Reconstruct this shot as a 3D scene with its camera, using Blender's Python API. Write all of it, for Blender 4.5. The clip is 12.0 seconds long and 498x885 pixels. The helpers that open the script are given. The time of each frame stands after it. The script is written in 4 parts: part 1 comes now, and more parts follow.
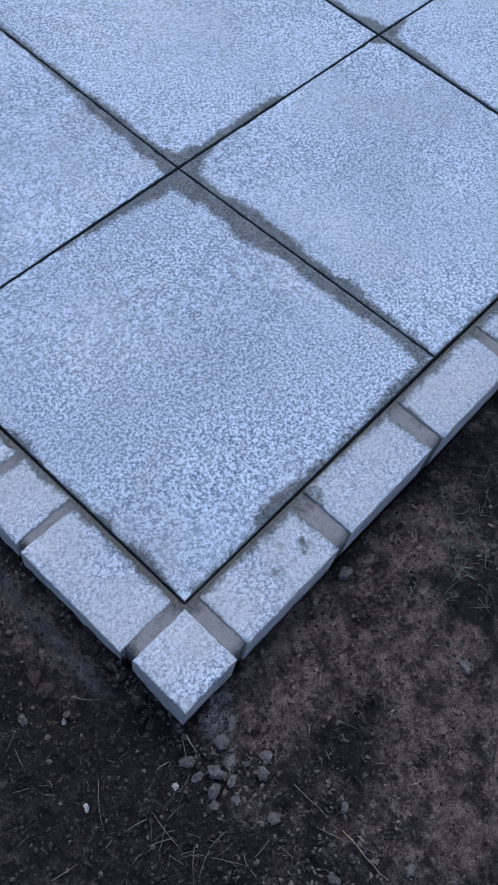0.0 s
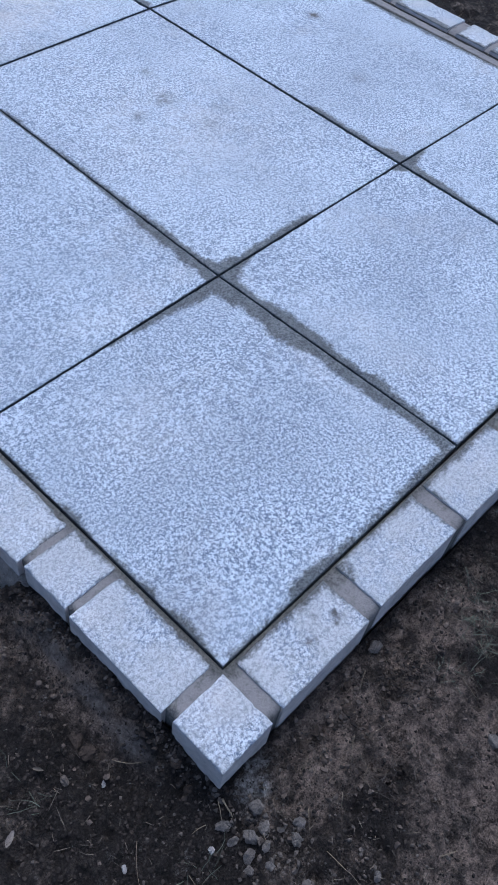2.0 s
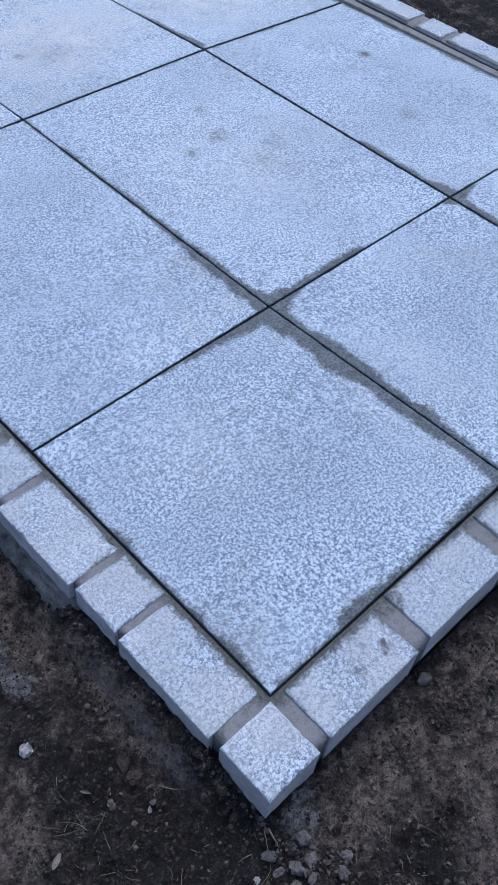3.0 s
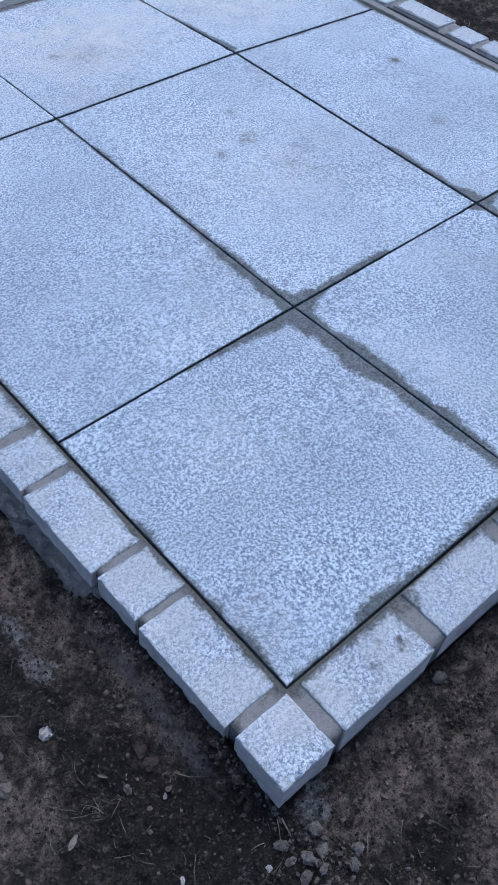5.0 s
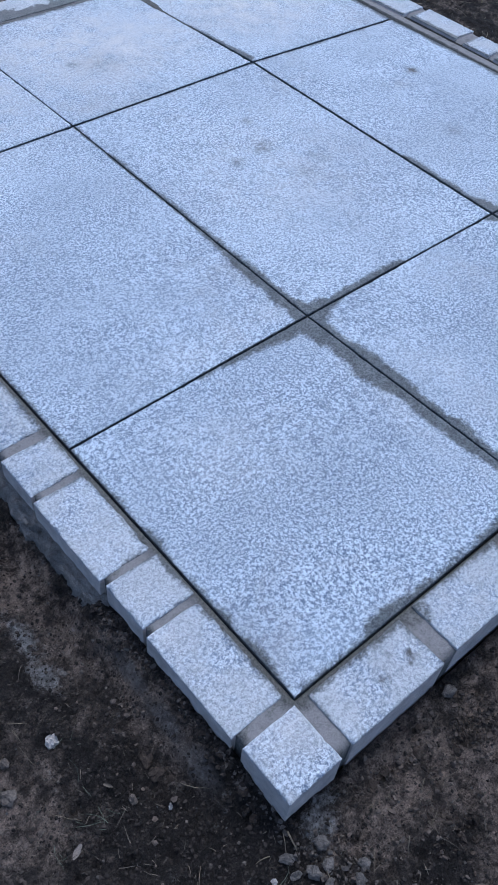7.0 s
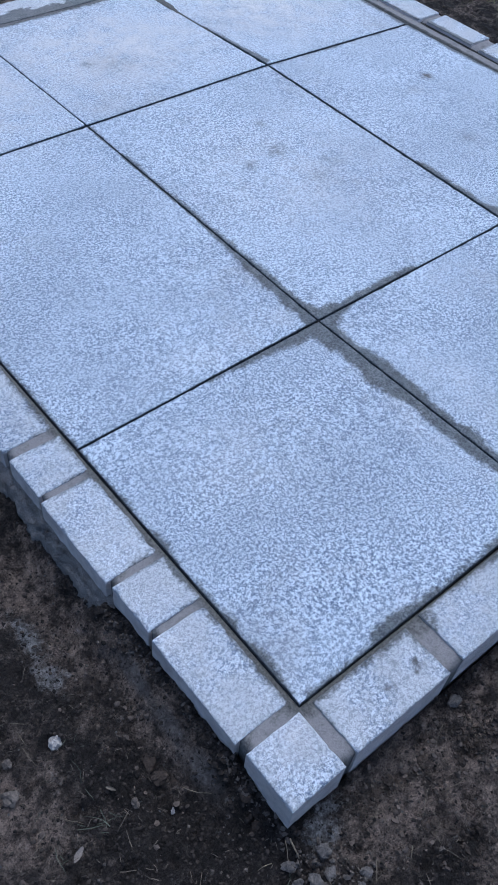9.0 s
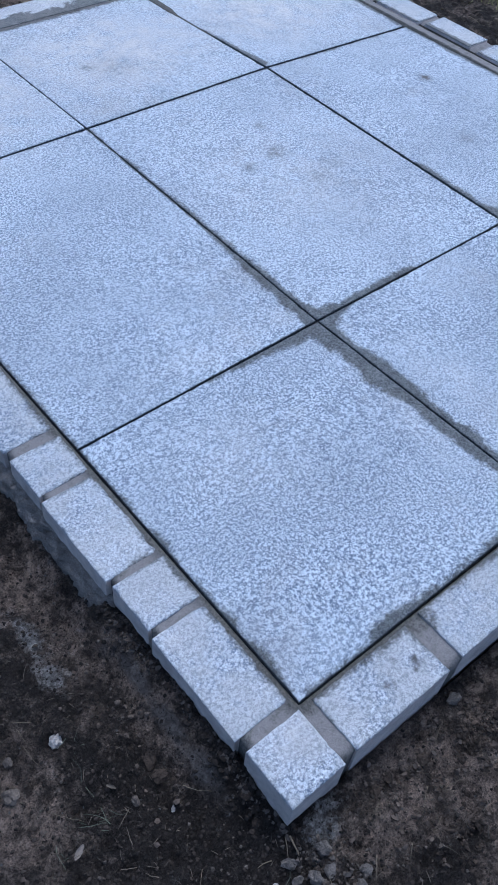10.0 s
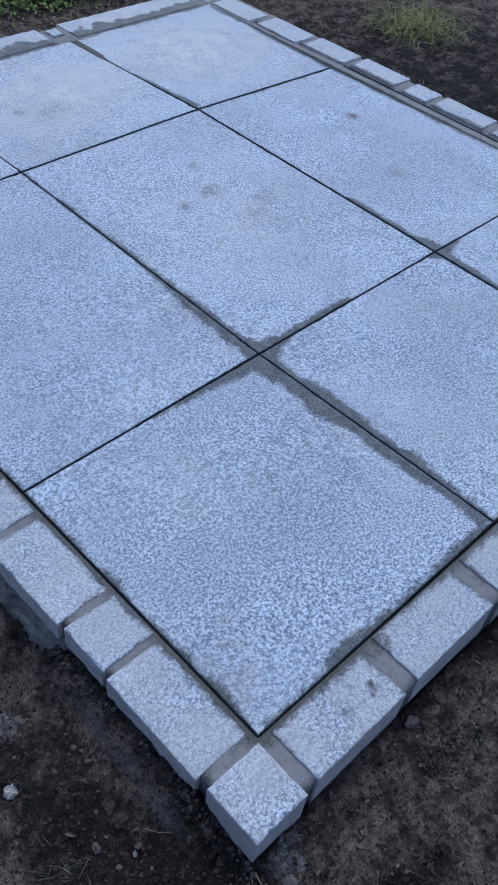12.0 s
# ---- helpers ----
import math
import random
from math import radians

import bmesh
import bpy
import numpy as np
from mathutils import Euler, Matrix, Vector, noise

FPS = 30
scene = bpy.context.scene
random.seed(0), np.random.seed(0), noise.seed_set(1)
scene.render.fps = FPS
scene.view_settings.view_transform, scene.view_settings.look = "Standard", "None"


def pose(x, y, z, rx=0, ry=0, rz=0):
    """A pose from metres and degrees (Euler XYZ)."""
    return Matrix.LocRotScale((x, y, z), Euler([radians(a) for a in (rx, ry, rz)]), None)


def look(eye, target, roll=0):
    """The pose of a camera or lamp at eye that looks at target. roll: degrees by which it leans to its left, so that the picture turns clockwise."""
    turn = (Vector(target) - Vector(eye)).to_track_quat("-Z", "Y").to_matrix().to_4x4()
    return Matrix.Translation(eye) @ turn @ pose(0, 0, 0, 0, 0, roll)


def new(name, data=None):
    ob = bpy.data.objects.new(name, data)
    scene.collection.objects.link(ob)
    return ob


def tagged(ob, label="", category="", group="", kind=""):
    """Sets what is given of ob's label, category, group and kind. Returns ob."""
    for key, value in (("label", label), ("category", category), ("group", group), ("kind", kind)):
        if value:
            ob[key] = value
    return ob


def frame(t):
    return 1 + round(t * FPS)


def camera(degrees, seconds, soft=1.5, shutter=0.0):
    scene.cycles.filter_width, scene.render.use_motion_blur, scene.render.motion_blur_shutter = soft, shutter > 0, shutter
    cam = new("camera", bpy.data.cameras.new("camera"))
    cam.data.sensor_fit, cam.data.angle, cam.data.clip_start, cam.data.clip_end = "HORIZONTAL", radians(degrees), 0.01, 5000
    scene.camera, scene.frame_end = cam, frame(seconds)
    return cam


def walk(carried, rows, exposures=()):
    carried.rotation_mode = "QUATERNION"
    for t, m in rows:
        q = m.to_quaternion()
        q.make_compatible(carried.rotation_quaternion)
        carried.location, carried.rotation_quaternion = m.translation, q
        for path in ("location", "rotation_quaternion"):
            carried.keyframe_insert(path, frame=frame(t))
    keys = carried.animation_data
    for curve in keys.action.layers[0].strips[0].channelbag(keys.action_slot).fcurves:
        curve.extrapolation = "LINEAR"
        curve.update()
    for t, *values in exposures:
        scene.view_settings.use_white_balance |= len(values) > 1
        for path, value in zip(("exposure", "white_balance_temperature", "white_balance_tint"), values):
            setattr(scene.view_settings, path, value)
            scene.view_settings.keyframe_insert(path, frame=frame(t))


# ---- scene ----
cam = camera(32.3, 12.0, soft=1.35)
PATH = [
    (0, (-0.318, -0.244, 1.155), (0.538, 0.287, -0.573), 12.4),
    (0.5, (-0.305, -0.267, 1.162), (0.569, 0.256, -0.559), 13.6),
    (0.7, (-0.294, -0.283, 1.176), (0.586, 0.255, -0.537), 14.2),
    (1, (-0.292, -0.306, 1.197), (0.613, 0.262, -0.494), 13.4),
    (1.2, (-0.328, -0.310, 1.194), (0.611, 0.273, -0.473), 13.4),
    (1.5, (-0.394, -0.307, 1.183), (0.566, 0.331, -0.451), 10.7),
    (1.7, (-0.411, -0.302, 1.186), (0.560, 0.370, -0.428), 10.3),
    (2, (-0.420, -0.293, 1.194), (0.568, 0.440, -0.383), 9.2),
    (2.5, (-0.427, -0.293, 1.196), (0.543, 0.531, -0.347), 6.4),
    (3, (-0.437, -0.297, 1.195), (0.519, 0.555, -0.341), 5.9),
    (5, (-0.459, -0.310, 1.201), (0.471, 0.578, -0.331), 5.9),
    (5.5, (-0.457, -0.305, 1.199), (0.473, 0.593, -0.326), 5.7),
    (6, (-0.457, -0.304, 1.198), (0.470, 0.599, -0.328), 5.8),
    (6.5, (-0.454, -0.306, 1.200), (0.464, 0.602, -0.327), 5.7),
    (7, (-0.452, -0.309, 1.199), (0.462, 0.610, -0.323), 5.5),
    (9, (-0.454, -0.299, 1.198), (0.454, 0.629, -0.323), 6.3),
    (9.5, (-0.456, -0.301, 1.198), (0.455, 0.633, -0.318), 6.1),
    (10, (-0.456, -0.309, 1.198), (0.452, 0.627, -0.318), 5.9),
    (10.5, (-0.458, -0.315, 1.200), (0.451, 0.622, -0.315), 6.2),
    (10.8, (-0.455, -0.315, 1.211), (0.475, 0.627, -0.289), 6.9),
    (11, (-0.453, -0.313, 1.219), (0.507, 0.648, -0.249), 7.4),
    (11.2, (-0.453, -0.307, 1.229), (0.532, 0.678, -0.207), 7.5),
    (11.5, (-0.454, -0.299, 1.236), (0.568, 0.717, -0.151), 7.5),
    (11.8, (-0.458, -0.307, 1.215), (0.570, 0.683, -0.185), 7.0),
    (12, (-0.462, -0.315, 1.197), (0.578, 0.589, -0.253), 7.0),
]
walk(cam, [(t, look(eye, target, roll)) for t, eye, target, roll in PATH], exposures=[(0, 0.40, 5200, 10), (0.5, 0.55, 5280, 11), (1, 0.67, 5360, 12), (2, 0.56, 5300, 11), (3, 0.54, 5230, 10), (5, 0.52, 5180, 9), (10.5, 0.51, 5180, 9), (11.2, 0.42, 5130, 9), (11.5, 0.32, 5100, 9), (11.8, 0.24, 5100, 9), (12, 0.25, 5090, 9)])

# ---- light: dull evening sky ----
world = bpy.data.worlds.new("sky")
scene.world = world
world.use_nodes = True
wn = world.node_tree
sky = wn.nodes.new("ShaderNodeTexSky")
sky.sky_type, sky.sun_disc = "NISHITA", False
sky.sun_elevation, sky.sun_rotation = radians(58), radians(56)
sky.air_density, sky.dust_density, sky.ozone_density = 1.0, 5.0, 3.0
wn.links.new(sky.outputs[0], wn.nodes["Background"].inputs[0])
wn.nodes["Background"].inputs[1].default_value = 0.13
sun = new("sun", bpy.data.lights.new("sun", "SUN"))
sun.data.energy, sun.data.angle, sun.data.color = 0.5, radians(40), (1.0, 0.95, 0.88)
sun.matrix_world = look((2.4, 1.6, 4.6), (0, 0, 0))


# ---- materials ----
def node(nt, kind, inputs=None, **props):
    n = nt.nodes.new(kind)
    for k, v in props.items():
        setattr(n, k, v)
    for k, v in (inputs or {}).items():
        if isinstance(v, bpy.types.NodeSocket):
            nt.links.new(v, n.inputs[k])
        else:
            n.inputs[k].default_value = v
    return n


def material(name, roughness=0.7, specular=0.4):
    m = bpy.data.materials.new(name)
    m.use_nodes = True
    b = m.node_tree.nodes["Principled BSDF"]
    b.inputs["Roughness"].default_value = roughness
    b.inputs["Specular IOR Level"].default_value = specular
    return m, m.node_tree, b


def place(nt, shift=0.0):
    """World place, moved by a random amount for each piece."""
    geo = node(nt, "ShaderNodeNewGeometry")
    if not shift:
        return geo.outputs["Position"]
    info = node(nt, "ShaderNodeObjectInfo")
    k = node(nt, "ShaderNodeMath", {0: info.outputs["Random"], 1: shift}, operation="MULTIPLY")
    return node(nt, "ShaderNodeVectorMath", {0: geo.outputs["Position"], 1: k.outputs[0]}, operation="ADD").outputs[0]


def grain(nt, where, scale, detail=3.0, rough=0.6, low=0.35, high=0.65):
    """Noise, spread to 0..1 between low and high."""
    n = node(nt, "ShaderNodeTexNoise", {"Vector": where, "Scale": scale, "Detail": detail, "Roughness": rough})
    return node(nt, "ShaderNodeMapRange", {"Value": n.outputs[0], "From Min": low, "From Max": high}).outputs[0]


def blend(nt, fac, a, b, mode="MIX"):
    n = node(nt, "ShaderNodeMix", {0: fac, 6: a if isinstance(a, bpy.types.NodeSocket) else (*a, 1), 7: b if isinstance(b, bpy.types.NodeSocket) else (*b, 1)}, data_type="RGBA", blend_type=mode)
    return n.outputs[2]


def times(nt, a, b, op="MULTIPLY"):
    return node(nt, "ShaderNodeMath", {0: a, 1: b}, operation=op).outputs[0]


def bump(nt, bsdf, height, distance, strength=1.0, below=None):
    n = node(nt, "ShaderNodeBump", {"Height": height, "Distance": distance, "Strength": strength})
    if below is not None:
        nt.links.new(below, n.inputs["Normal"])
    nt.links.new(n.outputs[0], bsdf.inputs["Normal"])
    return n.outputs[0]


def granite(name, dark, light, coarse=165.0, contrast=(0.44, 0.56), haze=0.0):
    m, nt, b = material(name, 0.62, 0.45)
    w = place(nt, 7.0)
    blot = grain(nt, w, coarse, 6.0, 0.8, *contrast)
    flake = node(nt, "ShaderNodeTexVoronoi", {"Vector": w, "Scale": 420.0})
    flake = node(nt, "ShaderNodeSeparateColor", {0: flake.outputs["Color"]}).outputs[0]
    fine = grain(nt, w, 620.0, 2.0, 0.6, 0.34, 0.66)
    g = node(nt, "ShaderNodeMix", {0: 0.24, 2: blot, 3: flake}).outputs[0]
    g = node(nt, "ShaderNodeMix", {0: 0.18, 2: g, 3: fine}).outputs[0]
    patch = grain(nt, w, 4.2, 4.0, 0.6, 0.42, 0.62)
    calm = times(nt, node(nt, "ShaderNodeObjectInfo").outputs["Random"], 0.12)
    quiet = node(nt, "ShaderNodeMix", {0: times(nt, times(nt, patch, 0.30), calm, "ADD"), 2: g, 3: 0.60}).outputs[0]
    col = blend(nt, quiet, dark, light)
    fleck = grain(nt, w, 215.0, 4.0, 0.7, 0.53, 0.57)
    lively = node(nt, "ShaderNodeMapRange", {"Value": patch, "To Min": 0.95, "To Max": 0.55}).outputs[0]
    col = blend(nt, times(nt, fleck, lively), col, (0.11, 0.15, 0.225))
    speck = grain(nt, w, 300.0, 1.0, 0.5, 0.68, 0.72)
    col = blend(nt, times(nt, speck, 0.6), col, (0.07, 0.08, 0.10))
    tan = grain(nt, w, 5.0, 5.0, 0.65, 0.55, 0.75)
    col = blend(nt, times(nt, tan, 0.40), col, (0.36, 0.33, 0.30))
    cloud = grain(nt, w, 3.1, 4.0, 0.55, 0.40, 0.64)
    col = blend(nt, times(nt, cloud, 0.32), col, (0.22, 0.255, 0.30))
    pale_patch = node(nt, "ShaderNodeAttribute", attribute_name="pale_patch").outputs["Fac"]
    col = blend(nt, times(nt, pale_patch, grain(nt, w, 14.0, 6.0, 0.7, 0.30, 0.62)), col, blend(nt, g, (0.42, 0.415, 0.40), (0.66, 0.655, 0.635)))
    if haze:
        veil = times(nt, grain(nt, w, 11.0, 6.0, 0.68, 0.42, 0.57), haze)
        col = blend(nt, veil, col, blend(nt, g, (0.27, 0.285, 0.29), (0.56, 0.575, 0.58)))
    smudge = node(nt, "ShaderNodeAttribute", attribute_name="smudge").outputs["Fac"]
    broken = grain(nt, w, 60.0, 5.0, 0.7, 0.35, 0.6)
    col = blend(nt, times(nt, smudge, broken), col, (0.10, 0.098, 0.095))
    damp_dark = node(nt, "ShaderNodeAttribute", attribute_name="damp_dark").outputs["Fac"]
    ragged = node(nt, "ShaderNodeTexNoise", {"Vector": w, "Scale": 110.0, "Detail": 6.0, "Roughness": 0.8}).outputs[0]
    edge = times(nt, damp_dark, times(nt, times(nt, ragged, 0.5, "SUBTRACT"), 0.040), "ADD")
    wet_dark = node(nt, "ShaderNodeMapRange", {"Value": edge, "From Min": -0.0035, "From Max": 0.0065}).outputs[0]
    streak = grain(nt, w, 30.0, 4.0, 0.6, 0.3, 0.7)
    soaked = blend(nt, 1.0, col, blend(nt, streak, (0.090, 0.096, 0.088), (0.26, 0.255, 0.232)), "MULTIPLY")
    soaked = blend(nt, times(nt, streak, 0.10), soaked, (0.060, 0.056, 0.045))
    col = blend(nt, times(nt, wet_dark, 0.92), col, soaked)
    side = node(nt, "ShaderNodeAttribute", attribute_name="cut_side").outputs["Fac"]
    # pale warm tone brightens the cut sides: missing side light put into the colour
    side_lift = blend(nt, grain(nt, w, 22.0, 5.0, 0.7), (0.56, 0.475, 0.41), (0.84, 0.735, 0.65))
    col = blend(nt, times(nt, side, 0.88), col, side_lift)
    nt.links.new(col, b.inputs["Base Color"])
    nt.links.new(node(nt, "ShaderNodeMapRange", {"Value": wet_dark, "To Min": 0.66, "To Max": 0.5}).outputs[0], b.inputs["Roughness"])
    bump(nt, b, g, 0.0016, 0.7)
    return m


def earthy(name, dark, light, scale, rough=0.9, depth=0.004, third=None, far=1.5):
    m, nt, b = material(name, rough, 0.25)
    w = place(nt, 3.0)
    a = grain(nt, w, scale, 6.0, 0.7, 0.32, 0.68)
    f = grain(nt, w, scale * 9, 3.0, 0.65, 0.3, 0.7)
    k = node(nt, "ShaderNodeMix", {0: 0.45, 2: a, 3: f}).outputs[0]
    col = blend(nt, k, dark, light)
    if third:
        col = blend(nt, times(nt, grain(nt, w, far, 5.0, 0.6, 0.48, 0.66), 0.85), col, blend(nt, f, third, [c * 1.5 for c in third]))
    nt.links.new(col, b.inputs["Base Color"])
    bump(nt, b, k, depth)
    return m


def leafy(name, low, high, rough=0.6):
    m, nt, b = material(name, rough, 0.3)
    isl = node(nt, "ShaderNodeNewGeometry").outputs["Random Per Island"]
    k = node(nt, "ShaderNodeMix", {0: 0.4, 2: isl, 3: grain(nt, place(nt), 60.0)}).outputs[0]
    nt.links.new(blend(nt, k, low, high), b.inputs["Base Color"])
    return m


def mortar():
    m, nt, b = material("mortar", 0.85, 0.3)
    w = place(nt)
    a = grain(nt, w, 26.0, 7.0, 0.72, 0.36, 0.64)
    f = grain(nt, w, 300.0, 3.0, 0.65, 0.3, 0.7)
    k = node(nt, "ShaderNodeMix", {0: 0.3, 2: a, 3: f}).outputs[0]
    col = blend(nt, k, (0.12, 0.114, 0.110), (0.31, 0.293, 0.280))
    damp_dark = node(nt, "ShaderNodeAttribute", attribute_name="damp_dark").outputs["Fac"]
    wet_dark = node(nt, "ShaderNodeMapRange", {"Value": times(nt, damp_dark, times(nt, a, 0.8), "ADD"), "From Min": 0.38, "From Max": 0.95}).outputs[0]
    col = blend(nt, wet_dark, col, blend(nt, f, (0.040, 0.041, 0.037), (0.13, 0.126, 0.112)))
    nt.links.new(col, b.inputs["Base Color"])
    bump(nt, b, k, 0.0018, 0.7)
    return m


GRANITE = granite("granite_flamed", (0.050, 0.082, 0.138), (0.77, 0.86, 0.925), 178.0, (0.447, 0.518))
SETT = granite("granite_sett", (0.07, 0.09, 0.125), (0.80, 0.855, 0.89), 195.0, (0.42, 0.545), 0.84)
MORTAR = mortar()
JOINT_SAND = earthy("joint_sand", (0.016, 0.015, 0.013), (0.065, 0.060, 0.052), 60.0, 0.95, 0.003)
HAUNCH = earthy("rough_concrete", (0.17, 0.15, 0.13), (0.62, 0.555, 0.49), 60.0, 0.95, 0.010)
STONE = earthy("field_stone", (0.055, 0.048, 0.042), (0.27, 0.24, 0.21), 70.0, 0.85, 0.004)
PALE_STONE = earthy("pale_stone", (0.18, 0.163, 0.145), (0.52, 0.48, 0.43), 45.0, 0.8, 0.002)
DRY = leafy("dry_straw", (0.05, 0.040, 0.026), (0.29, 0.23, 0.15))
DULL = leafy("dull_fibre", (0.030, 0.025, 0.018), (0.150, 0.122, 0.088))
TUFT = leafy("dull_grass", (0.030, 0.036, 0.024), (0.14, 0.15, 0.105))
BRIGHT = leafy("yellow_green_grass", (0.11, 0.12, 0.035), (0.46, 0.45, 0.15))
WEED = leafy("weed_green", (0.035, 0.055, 0.012), (0.27, 0.35, 0.065))
WOOD = earthy("weathered_wood", (0.05, 0.042, 0.035), (0.16, 0.14, 0.12), 30.0, 0.85, 0.003)


def soil():
    m, nt, b = material("soil", 0.92, 0.25)
    w = place(nt)
    crumbs = grain(nt, w, 58.0, 8.0, 0.82, 0.43, 0.60)
    fine = grain(nt, w, 330.0, 4.0, 0.75, 0.38, 0.64)
    k = node(nt, "ShaderNodeMix", {0: 0.52, 2: crumbs, 3: fine}).outputs[0]
    crust = times(nt, grain(nt, w, 34.0, 7.0, 0.75, 0.50, 0.60), 0.75)
    black = blend(nt, crust, blend(nt, k, (0.0035, 0.0028, 0.0023), (0.056, 0.045, 0.036)), blend(nt, k, (0.014, 0.011, 0.009), (0.125, 0.100, 0.082)))
    packed = blend(nt, k, (0.060, 0.046, 0.036), (0.56, 0.43, 0.335))
    area = node(nt, "ShaderNodeAttribute", attribute_name="packed").outputs["Fac"]
    ragged = grain(nt, w, 13.0, 7.0, 0.75, 0.36, 0.64)
    fac = node(nt, "ShaderNodeMapRange", {"Value": times(nt, area, times(nt, ragged, 0.9), "ADD"), "From Min": 0.46, "From Max": 1.08}).outputs[0]
    # dark hollows in the packed brown are colour only, with no dip behind them
    hollow_tone = grain(nt, w, 23.0, 8.0, 0.74, 0.575, 0.465)
    fac = times(nt, fac, node(nt, "ShaderNodeMapRange", {"Value": hollow_tone, "To Min": 0.10, "To Max": 1.0}).outputs[0])
    col = blend(nt, fac, black, packed)
    slick = node(nt, "ShaderNodeAttribute", attribute_name="slick").outputs["Fac"]
    slick = node(nt, "ShaderNodeMapRange", {"Value": times(nt, slick, times(nt, ragged, 0.5), "ADD"), "From Min": 0.62, "From Max": 1.05}).outputs[0]
    col = blend(nt, slick, col, blend(nt, crumbs, (0.105, 0.090, 0.078), (0.24, 0.208, 0.182)))
    ash = node(nt, "ShaderNodeAttribute", attribute_name="cement").outputs["Fac"]
    smear = node(nt, "ShaderNodeMapRange", {"Value": times(nt, ash, times(nt, times(nt, ragged, 0.45), times(nt, crumbs, 0.45), "ADD"), "ADD"), "From Min": 0.70, "From Max": 1.35}).outputs[0]
    col = blend(nt, smear, col, blend(nt, crumbs, (0.14, 0.132, 0.124), (0.52, 0.50, 0.47)))
    chips = node(nt, "ShaderNodeTexVoronoi", {"Vector": w, "Scale": 70.0})
    dot = node(nt, "ShaderNodeMapRange", {"Value": chips.outputs["Distance"], "From Min": 0.10, "From Max": 0.16, "To Min": 1.0, "To Max": 0.0}).outputs[0]
    rare = node(nt, "ShaderNodeSeparateColor", {0: chips.outputs["Color"]}).outputs[0]
    rare = node(nt, "ShaderNodeMapRange", {"Value": rare, "From Min": 0.86, "From Max": 0.90}).outputs[0]
    col = blend(nt, times(nt, dot, rare), col, (0.16, 0.155, 0.145))
    bend = node(nt, "ShaderNodeTexNoise", {"Vector": w, "Scale": 30.0, "Detail": 4.0}).outputs["Color"]
    bent = node(nt, "ShaderNodeVectorMath", {0: w, 1: node(nt, "ShaderNodeVectorMath", {0: bend, 3: 0.035}, operation="SCALE").outputs[0]}, operation="ADD").outputs[0]
    cells = node(nt, "ShaderNodeTexVoronoi", {"Vector": bent, "Scale": 46.0}, feature="DISTANCE_TO_EDGE").outputs["Distance"]
    crack = node(nt, "ShaderNodeMapRange", {"Value": cells, "From Min": 0.0, "From Max": 0.10, "To Min": 1.0, "To Max": 0.0}).outputs[0]
    crack = times(nt, crack, grain(nt, w, 9.0, 4.0, 0.6, 0.46, 0.60))
    # crevice shade painted into the colour along the cracks
    col = blend(nt, times(nt, crack, 0.7), col, (0.006, 0.005, 0.004))
    moss = node(nt, "ShaderNodeAttribute", attribute_name="turf").outputs["Fac"]
    green = blend(nt, fine, (0.030, 0.030, 0.013), (0.16, 0.145, 0.065))
    col = blend(nt, node(nt, "ShaderNodeMapRange", {"Value": times(nt, moss, ragged, "MULTIPLY"), "From Min": 0.25, "From Max": 0.5}).outputs[0], col, green)
    nt.links.new(col, b.inputs["Base Color"])
    pebbly = node(nt, "ShaderNodeTexVoronoi", {"Vector": bent, "Scale": 120.0, "Randomness": 1.0}).outputs["Distance"]
    rough = times(nt, k, times(nt, times(nt, crack, 0.6), times(nt, pebbly, 0.55), "ADD"), "SUBTRACT")
    smooth = node(nt, "ShaderNodeMix", {0: times(nt, slick, 0.75), 2: rough, 3: 0.3}).outputs[0]
    bump(nt, b, smooth, 0.017)
    return m


SOIL = soil()


# ---- building helpers ----
def fbm(x, y, s, seed=0.0, octaves=4):
    return noise.fractal((x * s + seed, y * s - seed, seed * 0.7), 0.9, 2.1, octaves)


def ease(a, b, v):
    t = min(1.0, max(0.0, (v - a) / (b - a)))
    return t * t * (3 - 2 * t)


def mesh_object(name, verts, faces, mat, parent=None, label="", smooth=True, attrs=None):
    me = bpy.data.meshes.new(name)
    me.from_pydata(verts, [], faces)
    me.materials.append(mat)
    for key, values in (attrs or {}).items():
        me.attributes.new(key, "FLOAT", "POINT").data.foreach_set("value", values)
    me.polygons.foreach_set("use_smooth", [smooth] * len(me.polygons))
    me.update()
    ob = new(name, me)
    if parent is not None:
        ob.parent = parent
    return tagged(ob, label=label)


# damp mortar film along the joints: (axis of the line, its offset, side, from, to, width at from, width at to)
FILM_NEAR = [
    ("y", 0.603, -1, 0.02, 0.60, 0.020, 0.040), ("y", 0.603, 1, 0.02, 0.38, 0.012, 0.026), ("y", 0.603, 1, 0.38, 0.60, 0.026, 0.018),
    ("y", 0.603, -1, 0.61, 1.00, 0.036, 0.006), ("y", 0.603, 1, 0.61, 0.90, 0.024, 0.010), ("y", 0.603, 1, 0.90, 1.50, 0.012, 0.008),
    ("x", 0.605, -1, 0.30, 0.60, 0.006, 0.030), ("x", 0.605, 1, 0.61, 0.90, 0.026, 0.012),
    ("x", 0.605, -1, 0.61, 0.72, 0.030, 0.004), ("x", 0.605, -1, 1.215, 1.31, 0.050, 0.008), ("y", 1.212, 1, 0.28, 0.60, 0.006, 0.024), ("y", 1.212, -1, 0.20, 0.60, 0.004, 0.009),
]
